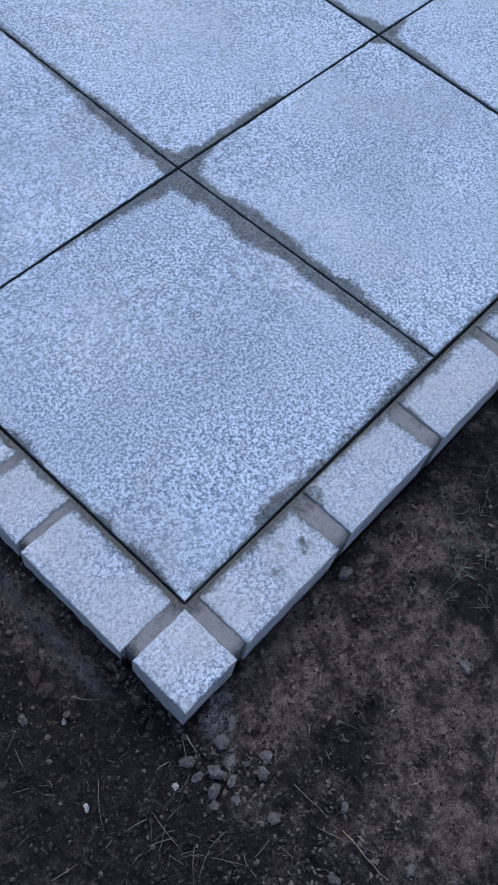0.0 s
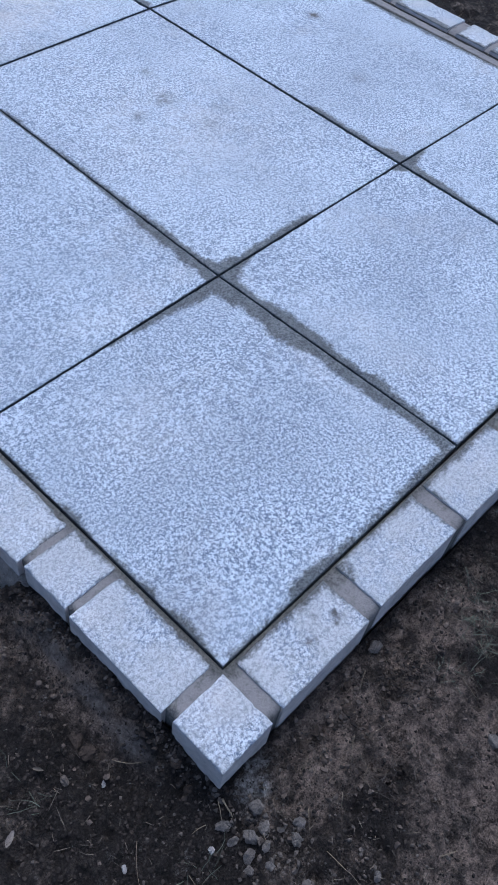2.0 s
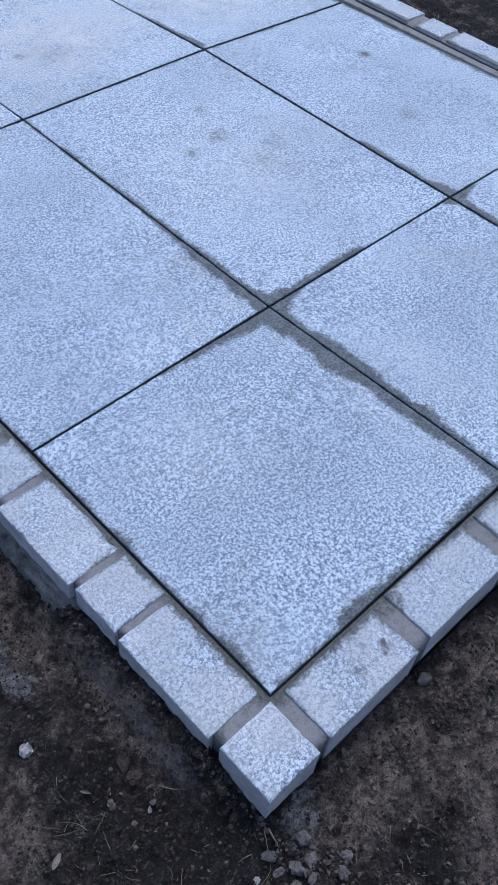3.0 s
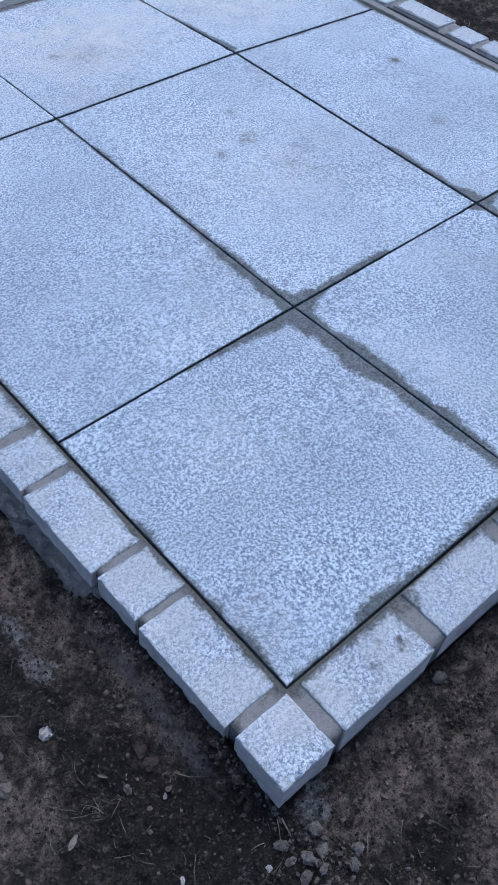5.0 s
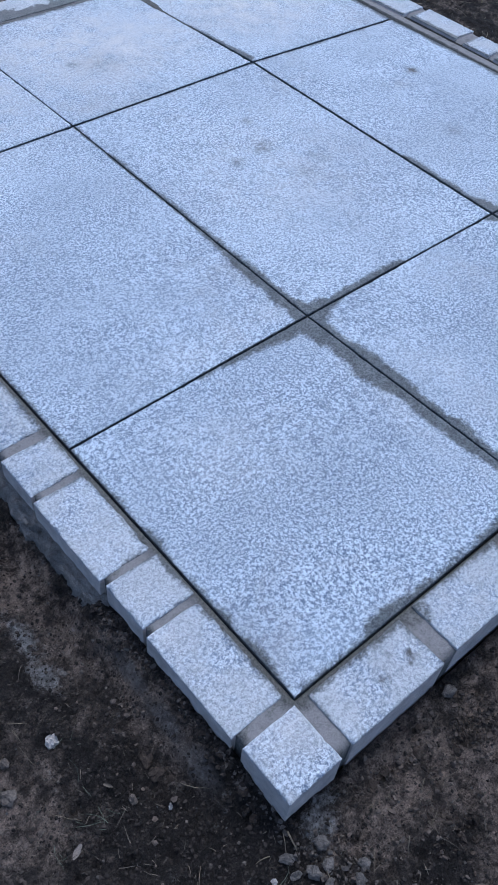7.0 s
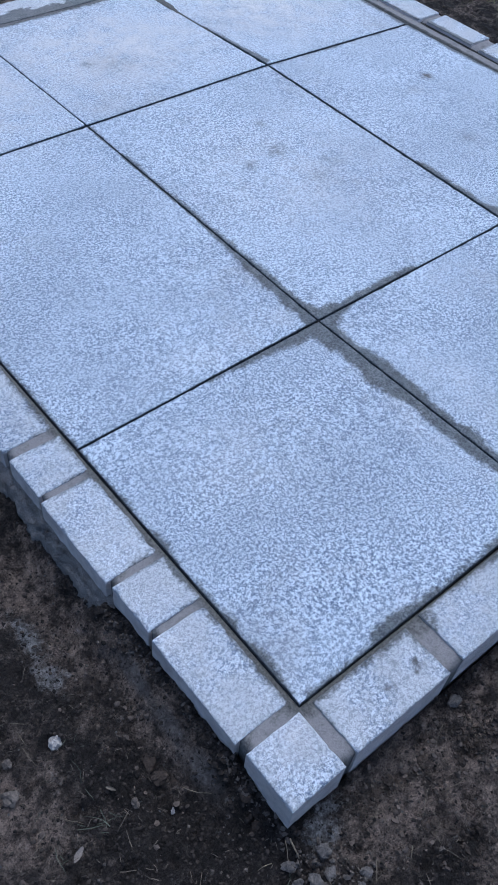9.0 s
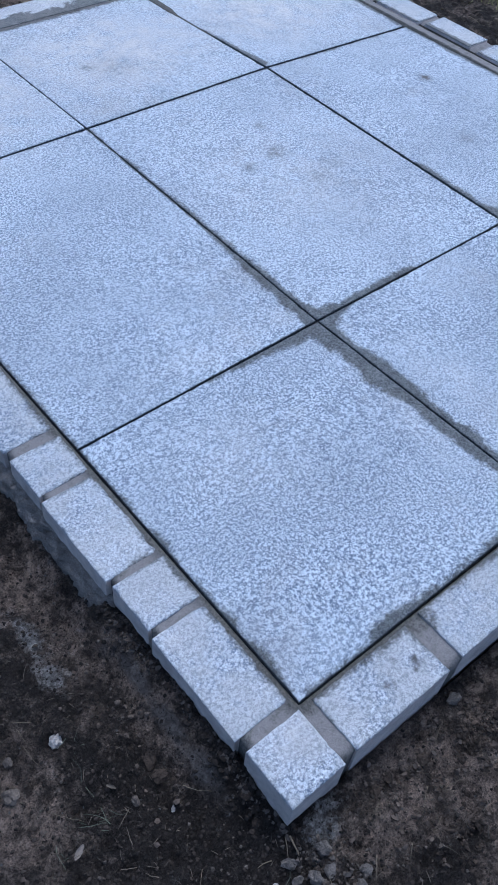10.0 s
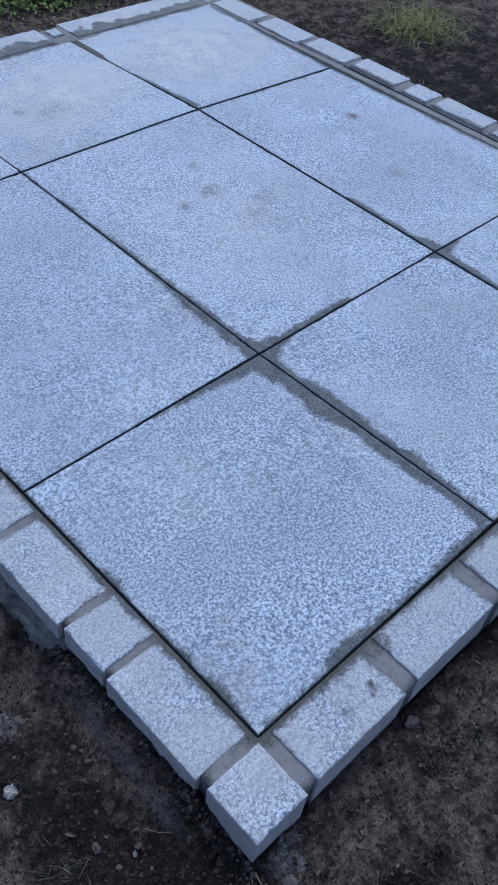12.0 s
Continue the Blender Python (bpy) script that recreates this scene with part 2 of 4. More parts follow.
FILM_FAR = [
    ("y", 0.0, 1, 0.05, 0.12, 0.0095, 0.0085), ("y", 0.0, 1, 0.16, 0.26, 0.0085, 0.006), ("y", 0.0, 1, 0.34, 0.40, 0.008, 0.006), ("x", 0.0, 1, 0.05, 0.12, 0.007, 0.009), ("x", 0.0, 1, 0.36, 0.42, 0.009, 0.007),
    ("y", 1.212, 1, 0.61, 0.70, 0.040, 0.010), ("y", 1.212, 1, 0.70, 0.90, 0.012, 0.016), ("y", 1.212, -1, 0.62, 1.50, 0.006, 0.006), ("y", 1.215, 1, 1.53, 1.80, 0.020, 0.004),
    ("x", 0.0, 1, 0.17, 0.31, 0.020, 0.012), ("x", 0.0, 1, 0.44, 0.58, 0.012, 0.016), ("x", 0.0, 1, 0.02, 1.80, 0.006, 0.007), ("y", 0.0, 1, 0.02, 2.10, 0.0045, 0.006),
    ("x", 1.510, -1, 0.65, 1.80, 0.006, 0.008), ("x", 2.115, -1, 0.02, 1.80, 0.008, 0.010), ("y", 1.815, -1, 0.02, 2.10, 0.014, 0.016),
]


def film(x, y):
    best = -0.02
    for axis, at, side, a, b, wa, wb in FILM_NEAR + FILM_FAR:
        along, off = (x, y - at) if axis == "x" else (y, x - at)
        if off * side < -0.004:
            continue
        t = (along - a) / (b - a)
        over = max(0.0, a - along, along - b)
        w = wa + (wb - wa) * min(1.0, max(0.0, t))
        best = max(best, (w * 1.15 if w > 0.01 else w) * (1 + (0.5 if w > 0.01 else 1.1) * fbm(x, y, 16, at)) - abs(off) - over)
    return best


# three broad darker patches on the near slab, then mud and boot marks: x, y, reach, strength
MARKS = [(0.30, 0.33, 0.20, 0.17), (0.38, 0.20, 0.12, 0.12), (0.20, 0.15, 0.10, 0.08), (0.944, 1.150, 0.030, 0.8), (0.99, 1.27, 0.014, 0.9), (0.845, 1.132, 0.018, 0.6), (1.036, 1.042, 0.030, 0.5), (0.96, 1.01, 0.04, 0.35), (1.592, 1.222, 0.018, 1.6),
         (0.785, 1.786, 0.020, 0.8), (1.43, 0.916, 0.035, 0.45), (0.187, -0.058, 0.0055, 2.2), (0.180, -0.068, 0.0045, 2.0), (0.194, -0.066, 0.004, 1.6), (0.122, -0.060, 0.0050, 2.0), (0.132, -0.067, 0.004, 1.4), (0.160, -0.040, 0.005, 0.8), (0.85, 1.75, 0.06, 0.35)]


def smudged(x, y):
    return max(k * math.exp(-((x - a) ** 2 + (y - b) ** 2) / (r * r)) for a, b, r, k in MARKS)


# pale, smoother patches on the stones, strongest on the far slabs: x, y, reach in x and y, strength
PALE_PATCHES = [(0.30, 1.82, 0.32, 0.28, 1.2), (0.90, 1.85, 0.36, 0.26, 1.1), (0.92, 1.05, 0.26, 0.28, 0.45), (0.22, 0.42, 0.12, 0.10, 0.35), (0.56, 0.30, 0.04, 0.20, 0.30), (0.70, 0.25, 0.06, 0.22, 0.30), (0.45, 0.66, 0.25, 0.05, 0.30), (1.5, 1.85, 0.34, 0.25, 1.1), (1.45, 2.20, 0.30, 0.08, 1.1), (0.85, 2.20, 0.35, 0.08, 1.0),
        (-0.025, -0.030, 0.050, 0.042, 1.2), (-0.06, 0.035, 0.06, 0.035, 1.1), (-0.09, 0.20, 0.05, 0.03, 0.9), (-0.06, 0.28, 0.06, 0.05, 0.8), (-0.06, 0.40, 0.06, 0.05, 0.6), (0.04, -0.05, 0.025, 0.06, 0.9), (0.20, -0.04, 0.04, 0.05, 0.6), (0.60, -0.05, 0.05, 0.06, 0.5), (0.30, -0.03, 0.04, 0.03, 0.4)]


def patch_paleness(x, y):
    return max(k * math.exp(-((x - a) / rx) ** 2 - ((y - b) / ry) ** 2) for a, b, rx, ry, k in PALE_PATCHES)


def axis_steps(length, step):
    n = max(2, round((length - 0.016) / step))
    mid = [0.008 + (length - 0.016) * i / n for i in range(n + 1)]
    return [0, 0.0012, 0.0035] + mid + [length - 0.0035, length - 0.0012, length]


def stone_block(name, x0, x1, y0, y1, top, height, mat, parent, step, wear, warp=None, damp_dark=film, seed=0.0, label=""):
    """A cut stone with worn, slightly ragged edges; warp moves a place in the plan by the laying error there."""
    us, vs = axis_steps(x1 - x0, step), axis_steps(y1 - y0, step)
    nu, nv = len(us), len(vs)
    verts, wet_dark, marks, cut, pale, plain = [], [], [], [], [], []
    cx, cy = (x0 + x1) / 2, (y0 + y1) / 2
    for v in vs:
        for u in us:
            e = min(u, x1 - x0 - u, v, y1 - y0 - v)
            drop = -wear * max(0.0, 1 - e / 0.0036) ** 2
            chip = max(0.0, fbm(x0 + u, y0 + v, 55, seed) - 0.25) * wear * 3 * max(0.0, 1 - e / 0.008)
            x, y = x0 + u, y0 + v
            k = wear * 0.8 * fbm(x, y, 30, seed + 3)
            plain.append((x - cx, y - cy))
            x += k * (1 if u < 0.002 else -1 if u > x1 - x0 - 0.002 else 0) + (chip if u < 0.004 else -chip if u > x1 - x0 - 0.004 else 0)
            y += k * (1 if v < 0.002 else -1 if v > y1 - y0 - 0.002 else 0) + (chip if v < 0.004 else -chip if v > y1 - y0 - 0.004 else 0)
            z = top + drop - chip + wear * 0.25 * fbm(x, y, 22, seed)
            wet_dark.append(damp_dark(x, y))
            marks.append(smudged(x, y))
            pale.append(patch_paleness(x, y))
            cut.append(0.0)
            dx, dy, dz = warp(x, y) if warp else (0, 0, 0)
            verts.append((x + dx - cx, y + dy - cy, z + dz))
    faces = [(j * nu + i, j * nu + i + 1, (j + 1) * nu + i + 1, (j + 1) * nu + i) for j in range(nv - 1) for i in range(nu - 1)]
    rim = [i for i in range(nu)] + [j * nu + nu - 1 for j in range(1, nv)] + [(nv - 1) * nu + i for i in range(nu - 2, -1, -1)] + [j * nu for j in range(nv - 2, 0, -1)]
    rings = [rim]
    for d in (0.06, 0.4, 0.75, 1.0):
        base = len(verts)
        for r in rim:
            (px, py), pz = plain[r], verts[r][2]
            if warp:
                px, py = verts[r][:2]
            b = wear * 0.35 * fbm(px + cx + d, py + cy + d * 2, 24, seed)
            verts.append((px * (1 + b / (abs(px) + 0.05)), py * (1 + b / (abs(py) + 0.05)), (pz if d < 0.1 else top) - height * d))
            # slab sides take the damp tone to paint the shade inside the joints
            wet_dark.append(0.02 if warp else -0.02)
            marks.append(0.0)
            pale.append(0.0)
            cut.append(0.0 if warp else 1.0)
        rings.append(list(range(base, base + len(rim))))
    for a, b in zip(rings, rings[1:]):
        n = len(a)
        faces += [(a[(i + 1) % n], a[i], b[i], b[(i + 1) % n]) for i in range(n)]
    faces.append(tuple(reversed(rings[-1])))
    ob = mesh_object(name, verts, faces, mat, parent, label, True, {"damp_dark": wet_dark, "smudge": marks, "pale_patch": pale, "cut_side": cut})
    ob.location = (cx, cy, 0)
    return ob


# ---- ground: one sheet to the horizon ----
PATIO = (-0.10, 1.95, -0.10, 2.24)


def near_patio(x, y):
    dx = max(PATIO[0] - x, 0, x - PATIO[1])
    dy = max(PATIO[2] - y, 0, y - PATIO[3])
    return math.hypot(dx, dy)


def ground_height(x, y):
    far = math.hypot(x - 0.8, y - 0.8)
    h = -0.082
    calm = 1 - 0.75 * blob(x, y, SLICK)
    h += 0.010 * fbm(x, y, 3.2, 1.7) + calm * (0.006 * fbm(x, y, 11, 5.1) + (0.0085 * fbm(x, y, 42, 2.3, 5) - 0.013 * max(0.0, fbm(x, y, 30, 7.7, 4) - 0.18) if far < 3.5 else 0))
    h += 0.05 * fbm(x, y, 0.4, 8.0) * ease(3.0, 9.0, far)
    # trench dug along the west edge, its bank trowelled smooth against the setts
    along = ease(-0.11, 0.02, y) * (1 - ease(2.2, 2.5, y))
    h -= 0.020 * along * ease(-0.30, -0.19, x) * (1 - ease(-0.06, 0.0, x))
    if x < 0:
        out = -0.105 - x + 0.007 * fbm(y, 0.0, 7, 4.4)
        h += 0.056 * along * (1 - 0.45 * ease(0.27, 0.38, y)) * (1 - ease(0.010, 0.080, out))
    h += 0.012 * math.exp(-((x + 0.075) ** 2 + (y + 0.135) ** 2) / 0.0012)
    h += 0.012 * math.exp(-((x + 0.107) ** 2 + (y + 0.107) ** 2) / 0.0016)
    h += 0.03 * ease(2.3, 2.9, y) + 0.02 * ease(2.1, 3.0, x)
    if near_patio(x, y) == 0:
        h = -0.13
    return h


def graded(lo, hi, fine, zones):
    """Coordinates that are close together in the middle and spread out to the horizon."""
    out, v = [], lo
    while v < hi:
        out.append(v)
        v += next((s for a, b, s in zones if a <= v < b), fine)
    step, left, right = fine, lo, hi
    while right - hi < 900:
        step *= 1.35
        left, right = left - step, right + step
        out.insert(0, left)
        out.append(right)
    return out


def blob(x, y, items):
    return max(math.exp(-((x - a) / rx) ** 2 - ((y - b) / ry) ** 2) for a, b, rx, ry in items)


PACKED = [(2.2, 2.2, 0.28, 0.25), (1.2, 2.42, 0.6, 0.08), (0.09, -0.165, 0.16, 0.06), (0.0, -0.21, 0.05, 0.05), (-0.15, 0.26, 0.035, 0.05), (0.05, -0.19, 0.10, 0.05), (-0.01, -0.20, 0.04, 0.04), (0.10, -0.37, 0.13, 0.09), (0.20, -0.32, 0.15, 0.13), (0.26, -0.19, 0.26, 0.06), (0.03, -0.19, 0.10, 0.06), (0.08, -0.47, 0.12, 0.08), (-0.40, 0.14, 0.06, 0.10), (-0.20, 0.44, 0.06, 0.18), (-0.15, 0.15, 0.04, 0.10),
          (2.8, 2.45, 0.30, 0.25), (2.95, 2.0, 0.6, 0.5), (0.55, -0.45, 0.15, 0.10)]
CEMENT = [(-0.070, -0.138, 0.030, 0.026), (-0.045, -0.122, 0.030, 0.016), (-0.238, 0.375, 0.020, 0.05), (-0.248, 0.300, 0.022, 0.035)]
BLACK = [(0.58, -0.21, 0.10, 0.05), (0.34, -0.30, 0.05, 0.05), (0.09, -0.282, 0.035, 0.03), (0.03, -0.300, 0.03, 0.05), (0.199, -0.19, 0.022, 0.022), (-0.22, -0.12, 0.08, 0.10), (0.32, -0.44, 0.08, 0.07), (0.19, -0.56, 0.10, 0.05)]
SLICK = [(-0.146, 0.21, 0.014, 0.06), (-0.150, 0.12, 0.017, 0.07), (-0.150, 0.03, 0.020, 0.05)]
TURF = [(1.45, 2.75, 0.45, 0.25), (2.55, 1.72, 0.25, 0.25), (2.9, 2.9, 0.8, 0.40), (2.4, 2.3, 0.45, 0.35)]


def ground():
    xs = graded(-1.0, 4.2, 0.02, [(-0.50, 0.70, 0.005), (0.70, 2.6, 0.014)])
    ys = graded(-1.0, 4.0, 0.02, [(-0.56, 0.72, 0.005), (2.0, 3.0, 0.014)])
    verts = [(x, y, ground_height(x, y)) for y in ys for x in xs]
    nx, ny = len(xs), len(ys)
    faces = [(j * nx + i, j * nx + i + 1, (j + 1) * nx + i + 1, (j + 1) * nx + i) for j in range(ny - 1) for i in range(nx - 1)]
    attrs = {"packed": [blob(v[0], v[1], PACKED) - 0.8 * blob(v[0], v[1], BLACK) for v in verts], "cement": [blob(v[0], v[1], CEMENT) for v in verts], "slick": [blob(v[0], v[1], SLICK) for v in verts],
             "turf": [max(blob(v[0], v[1], TURF), ease(3.5, 6.0, math.hypot(v[0], v[1]))) for v in verts]}
    ob = mesh_object("ground", verts, faces, SOIL, None, "", True, attrs)
    return tagged(ob, "dark crumbly garden soil, packed brown in patches", "soil", kind="structure")


ground()

# ---- paving ----
GX, GY = (0.0, 0.605, 1.21, 1.815), (0.0, 0.605, 1.51, 2.115)
# laying errors of the slab corners, in metres
SLIPS = {(0, 0): (0, 0, 0.005), (1, 0): (0, 0.004, 0.002), (0, 1): (0.004, -0.004, -0.001), (1, 1): (-0.007, 0.004, -0.005), (2, 1): (0.002, 0, 0.003),
         (1, 2): (0.001, 0.001, 0.002), (2, 2): (0.009, -0.003, 0.008), (3, 2): (0, -0.006, -0.008), (2, 3): (-0.008, 0.005, -0.001)}


def slip(x, y):
    i = 0 if x < GX[1] else 1 if x < GX[2] else 2
    j = 0 if y < GY[1] else 1 if y < GY[2] else 2
    u = min(1.0, max(0.0, (x - GX[i]) / (GX[i + 1] - GX[i])))
    v = min(1.0, max(0.0, (y - GY[j]) / (GY[j + 1] - GY[j])))
    out = Vector((0, 0, 0))
    for a, wa in ((i, 1 - u), (i + 1, u)):
        for b, wb in ((j, 1 - v), (j + 1, v)):
            out += Vector(SLIPS.get((a, b), (0, 0, 0))) * wa * wb
    return out


def mortar_bed():
    def steps(lo, hi, edge_lo, edge_hi):
        n = round((hi - lo) / 0.012)
        s = [lo + (hi - lo) * i / n for i in range(n + 1)]
        return sorted(v for v in s if abs(v - edge_lo) > 0.006 and abs(v - edge_hi) > 0.006)
    xs = sorted(steps(PATIO[0], 1.955, 0.0, 1.815) + [-0.0130, -0.0022, -0.0006, 1.8060, 1.8120, 1.8470, 1.8510])
    ys = sorted(steps(PATIO[2], PATIO[3], 0.0, 2.115) + [-0.0080, -0.0022, -0.0006, 2.1060, 2.1120])
    verts, wet_dark = [], []
    for y in ys:
        for x in xs:
            wet_dark.append(max(math.exp(-abs(min(x + 0.004, 0.0) + min(y + 0.004, 0.0) - max(x - 1.810, 0.0) * 3 - max(y - 2.110, 0.0) * 3) / 0.010), ease(-0.090, -0.105, x) * 0.45, ease(-0.085, -0.10, y) * 0.45))
            inside = -0.0014 < x < 1.809 and -0.0014 < y < 2.109
            filled = abs(x - 1.21) < 0.02 and 1.76 + 0.03 * fbm(x, y, 9, 2.0) < y < 2.112
            z = 0.0012 if inside and filled else -0.013 if inside else -0.0030 + 0.0010 * fbm(x, y, 18, 4.0) + 0.0006 * fbm(x, y, 60, 1.0)
            if not inside and (-0.0135 < x < 1.83 and -0.0085 < y < 2.13):
                z = -0.0012 + 0.0008 * fbm(x, y, 40, 4.0)
            if x > 1.82 and y < 2.1:
                z = -0.0105 if 1.850 < x < 1.872 else z - 0.001
            rim = min(x - xs[0], xs[-1] - x, y - ys[0], ys[-1] - y)
            if rim < 0.006:
                z -= (0.006 - rim) * (0.35 + 0.5 * fbm(x, y, 20, 9.0))
            verts.append((x, y, z))
    nx, ny = len(xs), len(ys)
    faces = [(j * nx + i, j * nx + i + 1, (j + 1) * nx + i + 1, (j + 1) * nx + i) for j in range(ny - 1) for i in range(nx - 1)]
    rim = list(range(nx)) + [j * nx + nx - 1 for j in range(1, ny)] + [(ny - 1) * nx + i for i in range(nx - 2, -1, -1)] + [j * nx for j in range(ny - 2, 0, -1)]
    base = len(verts)
    verts += [(verts[r][0], verts[r][1], -0.14) for r in rim]
    wet_dark += [1.0] * len(rim)
    n = len(rim)
    faces += [(rim[(i + 1) % n], rim[i], base + i, base + (i + 1) % n) for i in range(n)]
    ob = mesh_object("pavement", verts, faces, MORTAR, attrs={"damp_dark": wet_dark})
    ob.data.materials.append(JOINT_SAND)
    for p in ob.data.polygons:
        p.material_index = 1 if p.center.z < -0.0085 and abs(p.normal.z) > 0.2 else 0
    return tagged(ob, "square patio of pale granite slabs edged with small setts on a mortar bed", "paving", kind="structure")


bed = mortar_bed()
for j in range(3):
    for i in range(3):
        gx, gy = (0, 0.0022, 0.0040, 0), (0, 0.0029, 0.0046, 0)
        stone_block("slab", GX[i] + gx[i], GX[i + 1] - gx[i + 1], GY[j] + gy[j], GY[j + 1] - gy[j + 1],
                    0.0, 0.04, GRANITE, bed, 0.011, 0.0008, slip, film, i + 3.1 * j)

rng = random.Random(4)
STAINS = [(0.235, -0.004, 0.034), (0.470, -0.004, 0.020), (0.702, -0.004, 0.022), (-0.004, 0.222, 0.014), (-0.004, 0.660, 0.022)]


def sett_film(inner, lo, hi, axis, side, smear=(0.006, 0.016)):
    """Mortar smeared over a sett from the joint on its inner side and from its ends."""
    heavy = rng.uniform(*smear)
    ends = (rng.uniform(0.0, 0.008), rng.uniform(0.0, 0.012))

    def f(x, y):
        a, o = (x, y) if axis == "x" else (y, x)
        d = abs(o - inner)
        return max(heavy * (1 + 0.7 * fbm(x, y, 20, lo)) - d, max(r * (1 + 0.5 * fbm(x, y, 30, lo)) - math.hypot(x - p, y - q) for p, q, r in STAINS), ends[0] - (a - lo) - 0.25 * abs(d - 0.03), ends[1] - (hi - a) - 0.10 * d, -0.02)
    return f


def sett(axis, lo, hi, inner, outer, side, tilt=0.0, smear=(0.006, 0.016)):
    a, b = min(inner, outer), max(inner, outer)
    x0, x1, y0, y1 = (lo, hi, a, b) if axis == "x" else (a, b, lo, hi)
    stone_block("sett", x0, x1, y0, y1, 0.0 + tilt, 0.10, SETT, bed, 0.0065, 0.0012, None, sett_film(inner, lo, hi, axis, side, smear), rng.uniform(0, 50))


def run(axis, spans, inner, outer, side, smear=(0.006, 0.016)):
    for lo, hi in spans:
        k = rng.uniform(-0.0025, 0.0025)
        sett(axis, lo, hi, inner + k, outer + k, side, rng.uniform(-0.0010, 0.0020), smear)


stone_block("sett", -0.107, -0.007, -0.107, -0.007, 0.0, 0.10, SETT, bed, 0.0065, 0.0012, None, lambda x, y: -0.02, 2.0)
WEST = [(0.014, 0.216), (0.230, 0.328), (0.342, 0.538), (0.551, 0.650), (0.672, 0.872), (0.888, 0.986), (1.002, 1.20), (1.215, 1.415), (1.430, 1.53), (1.545, 1.745), (1.76, 1.86), (1.875, 2.075)]
run("y", WEST, -0.0070, -0.1085, -1, (0.004, 0.012))
SOUTH = [(0.019, 0.218), (0.251, 0.455), (0.487, 0.690), (0.716, 0.916), (0.945, 1.145), (1.17, 1.37), (1.40, 1.60), (1.625, 1.80)]
run("x", SOUTH, -0.0060, -0.102, -1, (0.008, 0.018))
EAST = [(1.925, 2.118), (1.700, 1.893), (1.492, 1.677), (1.283, 1.472), (1.147, 1.247), (0.93, 1.125), (0.80, 0.90), (0.58, 0.78), (0.46, 0.56), (0.24, 0.44), (0.12, 0.22), (-0.10, 0.09)]
run("y", EAST[:1], 1.829, 1.932, 1)
run("y", EAST[1:2], 1.838, 1.944, 1)
run("y", EAST[2:3], 1.854, 1.954, 1)
run("y", EAST[3:], 1.868, 1.960, 1)
stone_block("sett", 1.825, 1.925, 2.140, 2.238, 0.0, 0.10, SETT, bed, 0.0065, 0.0012, None, lambda x, y: -0.02, 5.0)
NORTH = [(1.238, 1.785), (0.640, 1.152), (0.42, 0.63), (0.21, 0.41), (0.03, 0.20), (-0.10, 0.02)]
run("x", NORTH, 2.128, 2.250, 1, (0.045, 0.070))
sett("x", 1.172, 1.214, 2.168, 2.222, 1, 0.002)


def haunch():
    """Rough concrete left standing under the west setts."""
    verts, faces = [], []
    n, m = 420, 16
    for i in range(n + 1):
        y = 0.20 + 1.9 * i / n
        grow = ease(0.24, 0.36, y)
        for j in range(m + 1):
            t = j / m
            out = (0.012 + 0.028 * grow) * (1 + 0.30 * fbm(y, 0, 9, 3.0) + 0.12 * fbm(y, 0, 40, 7.0))
            x = -0.100 - out * t ** 0.7 + 0.006 * fbm(y, t, 25, 2.0)
            z = -0.042 - 0.016 * t - 0.050 * t ** 4 + 0.011 * fbm(y, t * 0.05, 62, 6.0, 5) * (0.5 + 0.7 * t) - (1 - grow) * 0.03
            verts.append((x, y, z))
    for i in range(n):
        for j in range(m):
            a = i * (m + 1) + j
            faces.append((a, a + 1, a + m + 2, a + m + 1))
    tagged(mesh_object("mortar_haunch", verts, faces, HAUNCH), "rough grey concrete haunch under the edging setts", "concrete", kind="structure")


haunch()


# ---- stones ----
GRIT = earthy("grit", (0.024, 0.019, 0.015), (0.165, 0.138, 0.113), 25.0, 0.85, 0.001)
LOOSE = leafy("loose_crumb", (0.005, 0.0040, 0.0032), (0.050, 0.039, 0.031), 0.95)
CRUMB = earthy("soil_crumb", (0.009, 0.007, 0.0055), (0.075, 0.056, 0.042), 30.0, 0.95, 0.002)

def lump(r, seed, squash=0.7, subdiv=2, rough=0.35):
    bm = bmesh.new()
    bmesh.ops.create_icosphere(bm, subdivisions=subdiv, radius=1.0)
    for v in bm.verts:
        p = v.co.copy()
        k = 1 + rough * noise.noise(p * 1.3 + Vector((seed, seed * 2, 0))) + 0.4 * rough * noise.noise(p * 3.1 + Vector((0, seed, seed)))
        k += 0.25 * rough * noise.noise(p * 7.0 + Vector((seed, 0, seed)))
        v.co = Vector((p.x * k, p.y * k * (0.62 + 0.3 * abs(math.sin(seed))), p.z * k * squash)) * r
    return bm


def loose_stone(name, x, y, r, mat, label, category="stone", squash=0.65, sub=2, turn=0.0, lift=0.25, group="loose stones in the soil"):
    bm = lump(r, x * 31 + y * 17 + r * 90, squash, sub + (r < 0.04), 0.6 if r < 0.04 else 0.38)
    me = bpy.data.meshes.new(name)
    bm.to_mesh(me)
    bm.free()
    me.materials.append(mat)
    me.polygons.foreach_set("use_smooth", [False] * len(me.polygons))
    ob = new(name, me)
    ob.matrix_basis = pose(x, y, ground_height(x, y) + r * squash * lift, 0, 0, turn)
    return tagged(ob, label, category, group)


